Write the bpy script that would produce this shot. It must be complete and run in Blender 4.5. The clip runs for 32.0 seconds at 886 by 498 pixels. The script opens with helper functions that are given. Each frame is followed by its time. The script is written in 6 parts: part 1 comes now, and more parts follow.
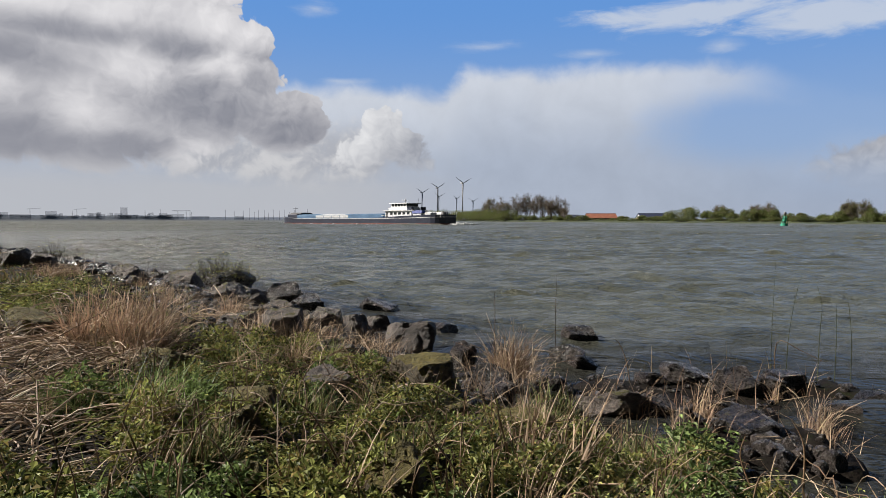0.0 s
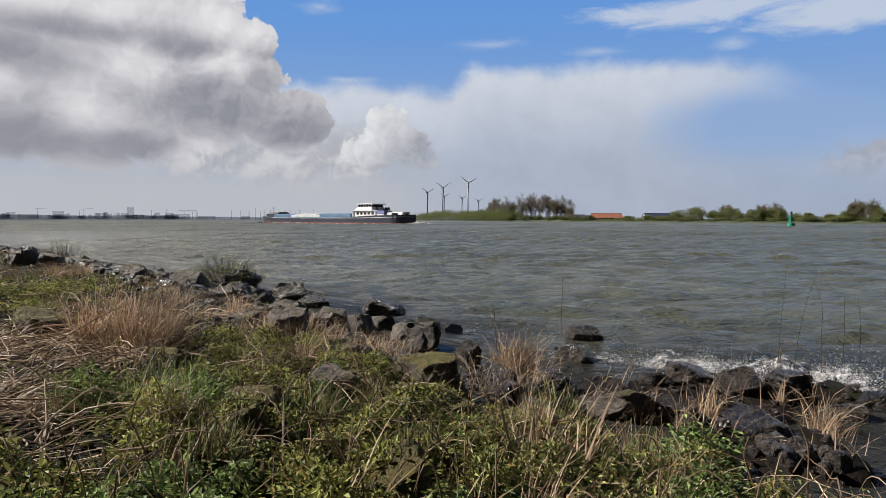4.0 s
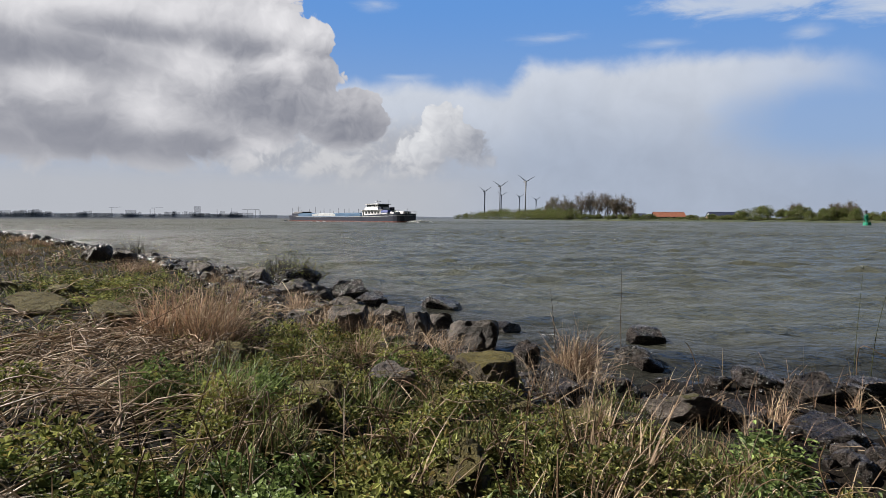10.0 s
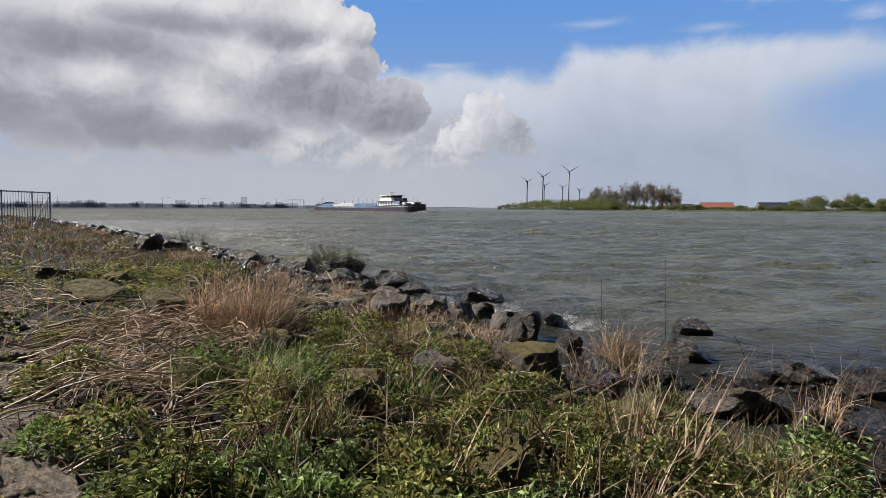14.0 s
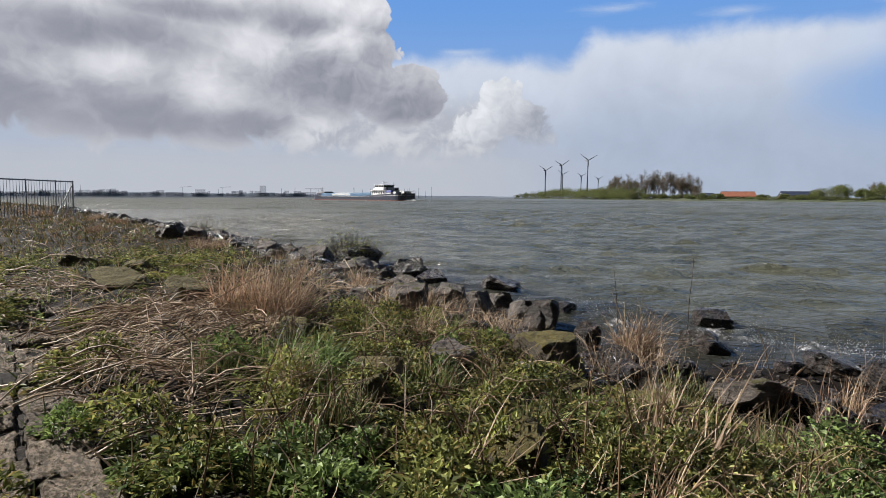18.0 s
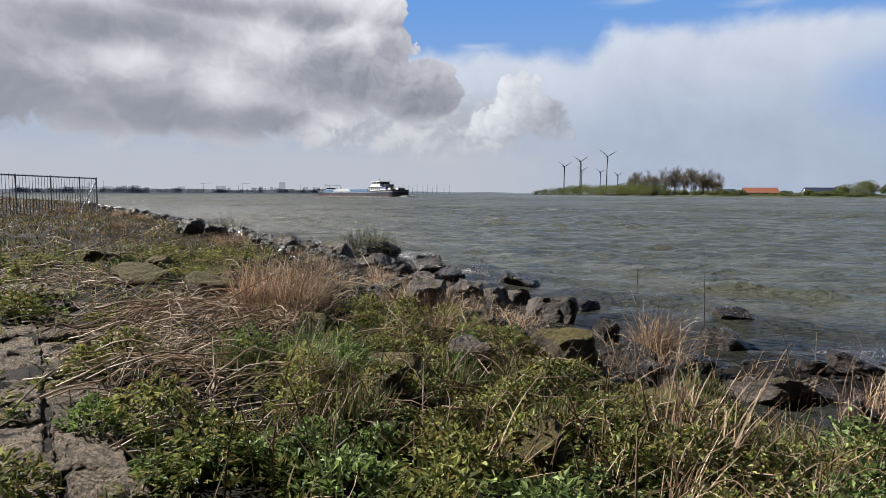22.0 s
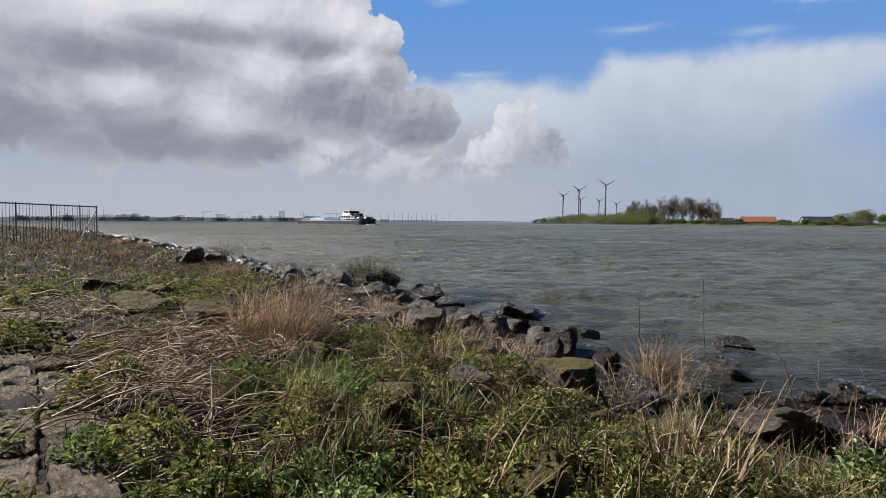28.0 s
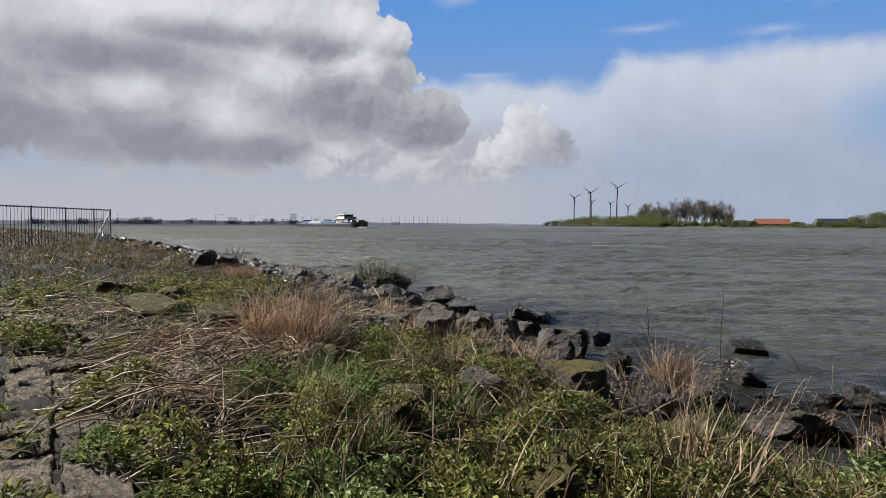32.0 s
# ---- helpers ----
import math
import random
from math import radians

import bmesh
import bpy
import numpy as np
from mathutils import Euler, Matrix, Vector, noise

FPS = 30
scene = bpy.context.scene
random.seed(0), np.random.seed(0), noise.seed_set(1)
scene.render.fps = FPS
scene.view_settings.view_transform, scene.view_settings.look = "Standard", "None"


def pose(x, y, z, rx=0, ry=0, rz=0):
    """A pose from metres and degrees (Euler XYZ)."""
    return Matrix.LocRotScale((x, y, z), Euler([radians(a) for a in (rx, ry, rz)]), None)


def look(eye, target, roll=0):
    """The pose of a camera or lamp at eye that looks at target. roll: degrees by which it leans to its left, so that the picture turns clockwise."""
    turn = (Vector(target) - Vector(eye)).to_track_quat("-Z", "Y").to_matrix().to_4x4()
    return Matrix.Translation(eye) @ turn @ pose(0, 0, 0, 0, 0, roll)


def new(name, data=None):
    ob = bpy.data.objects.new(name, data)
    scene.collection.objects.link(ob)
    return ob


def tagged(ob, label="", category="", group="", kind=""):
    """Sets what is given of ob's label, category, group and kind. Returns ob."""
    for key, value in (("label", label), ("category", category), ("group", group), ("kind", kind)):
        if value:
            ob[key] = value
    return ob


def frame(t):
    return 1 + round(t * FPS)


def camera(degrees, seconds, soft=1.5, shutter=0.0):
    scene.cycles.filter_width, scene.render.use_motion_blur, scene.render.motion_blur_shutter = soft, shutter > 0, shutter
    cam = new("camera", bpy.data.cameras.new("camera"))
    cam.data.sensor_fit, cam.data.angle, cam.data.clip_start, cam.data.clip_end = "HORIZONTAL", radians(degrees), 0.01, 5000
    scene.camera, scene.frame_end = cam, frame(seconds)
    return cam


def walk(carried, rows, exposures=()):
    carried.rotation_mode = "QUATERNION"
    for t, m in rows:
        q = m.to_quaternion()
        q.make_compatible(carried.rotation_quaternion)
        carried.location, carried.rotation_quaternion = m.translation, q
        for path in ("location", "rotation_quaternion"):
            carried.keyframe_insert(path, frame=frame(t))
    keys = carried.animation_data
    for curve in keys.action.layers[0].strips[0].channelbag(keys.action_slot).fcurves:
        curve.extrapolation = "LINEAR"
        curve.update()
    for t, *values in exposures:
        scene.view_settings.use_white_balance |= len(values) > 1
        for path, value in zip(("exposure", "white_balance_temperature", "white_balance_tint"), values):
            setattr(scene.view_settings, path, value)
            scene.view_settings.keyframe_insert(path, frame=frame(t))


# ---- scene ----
# ---------------------------------------------------------------- camera
cam = camera(67.3, 32.0, soft=0.6)
# seconds, turn to the right, tilt, lean, and the small sway of the hand-held camera
PATH = [
    (0, 7.79, -2.55, 0.10, 0.017, 0.012, 0.005),
    (0.5, 7.65, -2.53, 0.11, 0.016, 0.006, 0.003),
    (1, 7.52, -2.55, 0.08, 0.013, 0.006, 0.005),
    (1.5, 7.45, -2.58, 0.09, 0.017, 0.004, 0.008),
    (2, 7.41, -2.59, 0.08, 0.017, 0.000, 0.006),
    (2.5, 7.40, -2.58, 0.09, 0.018, 0.002, 0.004),
    (3, 7.36, -2.58, 0.08, 0.019, -0.002, 0.007),
    (3.5, 7.34, -2.59, 0.09, 0.021, -0.008, 0.008),
    (5.5, 7.07, -2.43, 0.09, 0.021, -0.009, 0.009),
    (6, 6.81, -2.42, 0.08, 0.020, -0.017, 0.012),
    (6.5, 6.35, -2.30, 0.09, 0.024, -0.026, 0.011),
    (7, 5.78, -2.16, 0.15, 0.016, -0.020, 0.015),
    (7.5, 5.08, -2.08, 0.16, 0.014, -0.009, 0.008),
    (8, 4.35, -2.17, 0.18, 0.011, -0.010, 0.007),
    (8.5, 3.67, -2.36, 0.22, 0.007, -0.009, 0.005),
    (9, 3.14, -2.51, 0.28, 0.001, 0.003, 0.006),
    (9.5, 2.76, -2.62, 0.21, 0.003, 0.007, 0.003),
    (10, 2.43, -2.68, 0.16, 0.002, 0.013, 0.001),
    (10.5, 2.12, -2.68, 0.12, 0.006, 0.007, -0.004),
    (11, 1.87, -2.67, 0.13, 0.003, 0.016, -0.004),
    (11.5, 1.60, -2.68, 0.14, 0.006, -0.002, 0.002),
    (12, 1.15, -2.75, 0.15, 0.003, -0.002, -0.002),
    (12.5, 0.60, -2.85, 0.14, 0.005, -0.005, -0.002),
    (13, -0.00, -3.05, 0.19, 0.004, -0.004, 0.001),
    (13.5, -0.64, -3.28, 0.22, 0.000, 0.004, -0.003),
    (14, -1.18, -3.51, 0.20, -0.002, 0.005, -0.004),
    (14.5, -1.59, -3.73, 0.22, 0.000, 0.005, -0.003),
    (16.5, -2.23, -4.12, 0.21, -0.004, 0.007, -0.002),
    (17, -2.35, -4.24, 0.19, -0.002, 0.008, -0.007),
    (17.5, -2.52, -4.38, 0.19, -0.001, 0.003, -0.005),
    (18, -2.69, -4.46, 0.22, -0.008, 0.016, -0.009),
    (18.5, -2.89, -4.53, 0.24, -0.007, 0.006, -0.005),
    (19, -3.10, -4.63, 0.23, -0.004, -0.002, -0.003),
    (19.5, -3.41, -4.67, 0.27, -0.007, 0.005, -0.005),
    (20, -3.66, -4.68, 0.25, -0.009, 0.008, -0.005),
    (20.5, -3.84, -4.69, 0.22, -0.008, 0.001, -0.004),
    (21, -3.97, -4.78, 0.21, -0.009, -0.001, -0.004),
    (21.5, -4.12, -4.78, 0.22, -0.005, -0.001, -0.007),
    (22, -4.26, -4.78, 0.21, -0.005, -0.002, -0.002),
    (22.5, -4.35, -4.69, 0.24, -0.009, 0.004, -0.006),
    (23, -4.34, -4.58, 0.26, -0.012, 0.008, -0.004),
    (23.5, -4.20, -4.47, 0.24, -0.010, 0.004, -0.002),
    (24, -4.00, -4.08, 0.28, -0.010, 0.005, -0.001),
    (24.5, -3.71, -3.77, 0.26, -0.012, 0.000, 0.001),
    (25, -3.44, -3.53, 0.22, -0.008, -0.002, -0.000),
    (25.5, -3.08, -3.30, 0.21, -0.008, 0.007, -0.003),
    (27.5, -3.92, -2.61, 0.25, -0.014, 0.005, -0.003),
    (28, -4.20, -2.33, 0.27, -0.011, -0.001, 0.001),
    (28.5, -4.44, -2.17, 0.26, -0.015, 0.002, -0.002),
    (29, -4.73, -2.12, 0.22, -0.016, 0.002, -0.000),
    (29.5, -5.12, -2.17, 0.25, -0.017, 0.002, -0.002),
    (30, -5.40, -2.21, 0.26, -0.013, -0.001, -0.001),
    (30.5, -5.41, -2.20, 0.24, -0.012, -0.002, -0.003),
    (31, -5.37, -2.20, 0.24, -0.010, -0.003, -0.003),
    (31.5, -5.31, -2.18, 0.21, -0.012, 0.001, -0.001),
    (32, -5.14, -2.10, 0.18, -0.006, -0.009, -0.004),
]


def aim(yaw, tilt, lean, x, y, z):
    a, b = radians(yaw), radians(tilt)
    eye = Vector((x, y, EYE + z))
    return look(eye, eye + Vector((math.sin(a) * math.cos(b), math.cos(a) * math.cos(b), math.sin(b))), lean)


EYE = 2.1
walk(cam, [(t, aim(*row)) for t, *row in PATH], exposures=[(0.0, -0.02, 6440, 10), (8.0, -0.02, 6390, 10), (14.0, 0.0, 6320, 10), (18.0, 0.08, 6220, 10), (24.0, 0.06, 6190, 10), (28.0, -0.05, 6190, 10), (32.0, -0.06, 6190, 10)])

# ---------------------------------------------------------------- light
SUN_AZ, SUN_EL = -68, 35
world = bpy.data.worlds.new("world")
scene.world = world
world.use_nodes = True
wn = world.node_tree
sky = wn.nodes.new("ShaderNodeTexSky")
sky.sky_type, sky.sun_disc = "NISHITA", False
sky.sun_elevation, sky.sun_rotation = radians(SUN_EL), radians(SUN_AZ)
sky.air_density, sky.dust_density, sky.ozone_density = 1.0, 0.6, 2.5
haze = wn.nodes.new("ShaderNodeMix")
haze.data_type = "RGBA"
haze.inputs[0].default_value = 0.4
haze.inputs[7].default_value = (4.6, 4.7, 4.9, 1.0)
wn.links.new(sky.outputs[0], haze.inputs[6])
wn.links.new(haze.outputs[2], wn.nodes["Background"].inputs[0])
wn.nodes["Background"].inputs[1].default_value = 0.012

sun = new("sun", bpy.data.lights.new("sun", "SUN"))
sun.data.energy, sun.data.angle, sun.data.color = 9.9, radians(0.6), (1.0, 0.92, 0.83)
sun.matrix_world = look((300 * math.sin(radians(SUN_AZ)) * math.cos(radians(SUN_EL)), 300 * math.cos(radians(SUN_AZ)) * math.cos(radians(SUN_EL)), 300 * math.sin(radians(SUN_EL))), (0, 0, 0))

# ---------------------------------------------------------------- node helpers


class Nodes:
    """Short forms for building one node tree."""

    def __init__(self, tree):
        self.t = tree
        self.n, self.l = tree.nodes, tree.links

    def put(self, node, socket, value):
        s = node.inputs[socket]
        if isinstance(value, bpy.types.NodeSocket):
            self.l.new(value, s)
        else:
            s.default_value = value

    def math(self, op, a, b=0.0, c=0.0, clamp=False):
        m = self.n.new("ShaderNodeMath")
        m.operation, m.use_clamp = op, clamp
        for i, v in enumerate((a, b, c)):
            self.put(m, i, v)
        return m.outputs[0]

    def vec(self, op, a, b=(0, 0, 0)):
        m = self.n.new("ShaderNodeVectorMath")
        m.operation = op
        self.put(m, 0, a)
        self.put(m, 1, b)
        return m.outputs["Value"] if op in ("LENGTH", "DISTANCE", "DOT_PRODUCT") else m.outputs[0]

    def noise(self, vector, scale, detail=3.0, rough=0.55, distort=0.0):
        m = self.n.new("ShaderNodeTexNoise")
        self.put(m, "Vector", vector)
        m.inputs["Scale"].default_value, m.inputs["Detail"].default_value = scale, detail
        m.inputs["Roughness"].default_value, m.inputs["Distortion"].default_value = rough, distort
        return m.outputs["Fac"]

    def ramp(self, fac, lo, hi, a=0.0, b=1.0, smooth=True):
        m = self.n.new("ShaderNodeMapRange")
        m.interpolation_type = "SMOOTHSTEP" if smooth else "LINEAR"
        for i, v in enumerate((fac, lo, hi, a, b)):
            self.put(m, i, v)
        return m.outputs[0]

    def mix(self, fac, a, b):
        m = self.n.new("ShaderNodeMix")
        m.data_type = "RGBA"
        self.put(m, 0, fac)
        self.put(m, 6, a)
        self.put(m, 7, b)
        return m.outputs[2]

    def object_coords(self):
        return self.n.new("ShaderNodeTexCoord").outputs["Object"]

    def bump(self, height, strength, distance):
        m = self.n.new("ShaderNodeBump")
        self.put(m, "Height", height)
        m.inputs["Strength"].default_value, m.inputs["Distance"].default_value = strength, distance
        return m.outputs[0]


def rgb(r, g, b):
    return (r, g, b, 1.0)


def empty_material(name):
    m = bpy.data.materials.new(name)
    m.use_nodes = True
    return m, Nodes(m.node_tree), m.node_tree.nodes["Principled BSDF"], m.node_tree.nodes["Material Output"]


def surface(name, c1, c2, size=1.0, rough=0.7, bump=0.3, depth=0.02, metal=0.0, c3=None, c3_at=0.6, per_object=0.0, spec=0.5, thin=0.0):
    """A matt or glossy surface: two colours in blotches of that size, fine grain, stains of a third colour, relief."""
    m, k, bsdf, out = empty_material(name)
    co = k.object_coords()
    big = k.noise(co, 1.0 / size, 4, 0.6)
    fine = k.noise(co, 9.0 / size, 4, 0.65)
    col = k.mix(k.ramp(big, 0.35, 0.65), rgb(*c1), rgb(*c2))
    grey = k.ramp(fine, 0.2, 0.8, 0.72, 1.25, smooth=False)
    col = k.vec("MULTIPLY", col, grey)
    if c3:
        col = k.mix(k.ramp(k.noise(co, 2.3 / size, 5, 0.7), c3_at, c3_at + 0.12), col, rgb(*c3))
    if per_object:
        info = k.n.new("ShaderNodeObjectInfo").outputs["Random"]
        col = k.vec("MULTIPLY", col, k.ramp(info, 0, 1, 1 - per_object, 1 + per_object, smooth=False))
    k.put(bsdf, "Base Color", col)
    k.put(bsdf, "Roughness", k.ramp(fine, 0.2, 0.8, max(rough - 0.12, 0.03), min(rough + 0.12, 1.0), smooth=False))
    bsdf.inputs["Metallic"].default_value = metal
    bsdf.inputs["Specular IOR Level"].default_value = spec
    if bump:
        k.put(bsdf, "Normal", k.bump(k.math("ADD", fine, big), bump, depth))
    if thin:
        # distance haze is put into the surface: transparency lets the sky backdrop show
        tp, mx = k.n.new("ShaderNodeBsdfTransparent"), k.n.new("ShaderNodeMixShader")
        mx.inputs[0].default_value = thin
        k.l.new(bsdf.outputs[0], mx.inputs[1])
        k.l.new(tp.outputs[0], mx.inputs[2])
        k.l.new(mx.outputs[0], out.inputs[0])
    return m


def foliage(name, dark, light, extra=None, through_light=0.32, rough=0.55):
    """Leaves, blades and stalks: every island has its own tint, light comes through thin blades."""
    m, k, bsdf, out = empty_material(name)
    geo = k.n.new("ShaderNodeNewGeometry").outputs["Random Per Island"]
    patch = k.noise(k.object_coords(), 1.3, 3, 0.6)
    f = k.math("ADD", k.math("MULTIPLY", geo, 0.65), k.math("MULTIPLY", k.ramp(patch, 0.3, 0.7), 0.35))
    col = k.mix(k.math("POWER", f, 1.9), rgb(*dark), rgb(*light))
    if extra:
        odd = k.math("FRACT", k.math("MULTIPLY", geo, 37.7))
        col = k.mix(k.ramp(odd, 0.82, 0.86), col, rgb(*extra))
    k.put(bsdf, "Base Color", col)
    bsdf.inputs["Roughness"].default_value = rough
    bsdf.inputs["Specular IOR Level"].default_value = 0.2
    if through_light:
        tr = k.n.new("ShaderNodeBsdfTranslucent")
        k.put(tr, "Color", col)
        mx = k.n.new("ShaderNodeMixShader")
        mx.inputs[0].default_value = through_light
        k.l.new(bsdf.outputs[0], mx.inputs[1])
        k.l.new(tr.outputs[0], mx.inputs[2])
        k.l.new(mx.outputs[0], out.inputs[0])
    return m


def rock_material(name, stone, stone2, moss, moss_amount, rough):
    """Broken rip-rap stone; moss or lichen sits on the faces that look up."""
    m, k, bsdf, _ = empty_material(name)
    co = k.object_coords()
    big, fine = k.noise(co, 2.2, 4, 0.6), k.noise(co, 14, 5, 0.7)
    col = k.mix(k.ramp(big, 0.35, 0.65), rgb(*stone), rgb(*stone2))
    col = k.vec("MULTIPLY", col, k.ramp(fine, 0.25, 0.75, 0.35, 1.7, smooth=False))
    info = k.n.new("ShaderNodeObjectInfo").outputs["Random"]
    col = k.vec("MULTIPLY", col, k.ramp(info, 0, 1, 0.7, 1.3, smooth=False))
    up = k.n.new("ShaderNodeSeparateXYZ")
    k.l.new(k.n.new("ShaderNodeNewGeometry").outputs["Normal"], up.inputs[0])
    grow = k.math("ADD", k.math("MULTIPLY", up.outputs[2], 0.45), k.noise(co, 3.4, 5, 0.7))
    mask = k.ramp(grow, 1.02 - moss_amount, 1.14 - moss_amount)
    col = k.mix(mask, col, k.mix(k.ramp(fine, 0.3, 0.7), rgb(*moss), rgb(moss[0] * 1.9, moss[1] * 1.7, moss[2] * 1.2)))
    k.put(bsdf, "Base Color", col)
    k.put(bsdf, "Roughness", k.math("MAXIMUM", k.ramp(fine, 0.2, 0.8, rough - 0.1, rough + 0.15, smooth=False), k.math("MULTIPLY", mask, 0.9)))
    bsdf.inputs["Specular IOR Level"].default_value = 0.45
    pits = k.noise(co, 34, 4, 0.7)
    k.put(bsdf, "Normal", k.bump(k.math("ADD", k.math("ADD", fine, k.math("MULTIPLY", pits, 0.4)), k.math("MULTIPLY", big, 2.0)), 1.0, 0.08))
    return m


def water_material():
    m, k, bsdf, _ = empty_material("river_water")
    co = k.object_coords()
    up = k.n.new("ShaderNodeSeparateXYZ")
    k.l.new(co, up.inputs[0])
    stretched = k.vec("MULTIPLY", co, (0.6, 1.5, 1.0))
    ripples = k.noise(k.vec("MULTIPLY", co, (0.55, 1.5, 1.0)), 6.0, 4, 0.62)
    chop = k.noise(stretched, 0.8, 5, 0.62)
    swell = k.noise(stretched, 0.09, 5, 0.6)
    bands = k.noise(k.vec("MULTIPLY", co, (0.4, 1.8, 1.0)), 0.028, 5, 0.6)
    silt = k.mix(k.ramp(k.math("ADD", k.math("MULTIPLY", swell, 0.5), k.math("MULTIPLY", bands, 0.5)), 0.40, 0.60), rgb(0.066, 0.070, 0.053), rgb(0.086, 0.090, 0.069))
    # over the dark stones of the shallows the water is dark
    place = k.n.new("ShaderNodeSeparateXYZ")
    k.l.new(k.n.new("ShaderNodeNewGeometry").outputs["Position"], place.inputs[0])
    px, py = place.outputs[0], place.outputs[1]
    line = k.math("ADD", k.math("MULTIPLY_ADD", py, -0.482, 5.62), k.math("MULTIPLY", k.math("MULTIPLY", k.math("SUBTRACT", py, 4.4), k.math("SUBTRACT", py, 18.3)), -0.00985))
    off = k.math("SUBTRACT", px, line)
    round_shelf = k.math("SUBTRACT", k.vec("LENGTH", k.vec("MULTIPLY", k.vec("SUBTRACT", k.n.new("ShaderNodeNewGeometry").outputs["Position"], (4.4, 7.0, 0.0)), (0.62, 1.0, 0.0))), 1.0)
    shallow = k.ramp(k.math("ADD", k.math("MINIMUM", off, round_shelf), k.math("MULTIPLY", k.math("SUBTRACT", chop, 0.5), 1.5)), 0.3, 6.0, 0.85, 0.0)
    silt = k.mix(shallow, silt, rgb(0.016, 0.016, 0.015))
    # foam on the crests, torn by fine noise
    crest = k.math("ADD", up.outputs[2], k.math("MULTIPLY", k.math("SUBTRACT", chop, 0.5), 0.35))
    foam = k.math("MULTIPLY", k.ramp(crest, 0.155, 0.22), k.ramp(k.noise(co, 9.0, 6, 0.8), 0.50, 0.72))
    k.put(bsdf, "Base Color", k.mix(foam, silt, rgb(0.72, 0.72, 0.70)))
    bsdf.inputs["IOR"].default_value = 1.333
    # far off, waves too small to see make the surface duller
    away = k.ramp(k.vec("LENGTH", co), 15, 160)
    k.put(bsdf, "Specular IOR Level", k.math("MULTIPLY_ADD", away, -0.10, 0.22))
    k.put(bsdf, "Roughness", k.math("MULTIPLY_ADD", foam, 0.5, k.math("MULTIPLY_ADD", away, 0.16, 0.13)))
    h = k.math("ADD", k.math("MULTIPLY", chop, 1.35), k.math("ADD", k.math("MULTIPLY", ripples, 0.42), k.math("MULTIPLY", swell, 1.2)))
    relief = k.bump(h, 0.8, 0.32)
    calm = k.ramp(k.vec("LENGTH", co), 60, 700, 1.0, 0.75)
    k.put(relief.node, "Strength", calm)
    k.put(bsdf, "Normal", relief)
    return m


def foam_material():
    """White water: bright froth with torn holes."""
    m, k, bsdf, out = empty_material("foam")
    co = k.object_coords()
    col = k.mix(k.ramp(k.noise(co, 7, 5, 0.7), 0.35, 0.6), rgb(0.24, 0.24, 0.25), rgb(0.70, 0.70, 0.72))
    k.put(bsdf, "Base Color", col)
    bsdf.inputs["Roughness"].default_value = 1.0
    bsdf.inputs["Specular IOR Level"].default_value = 0.05
    k.put(bsdf, "Normal", k.bump(k.noise(co, 18, 5, 0.75), 0.45, 0.02))
    tp = k.n.new("ShaderNodeBsdfTransparent")
    mx = k.n.new("ShaderNodeMixShader")
    k.put(mx, 0, k.ramp(k.noise(co, 5.0, 8, 0.85), 0.45, 0.68, 0.0, 0.9))
    k.l.new(tp.outputs[0], mx.inputs[1])
    k.l.new(bsdf.outputs[0], mx.inputs[2])
    k.l.new(mx.outputs[0], out.inputs[0])
    return m


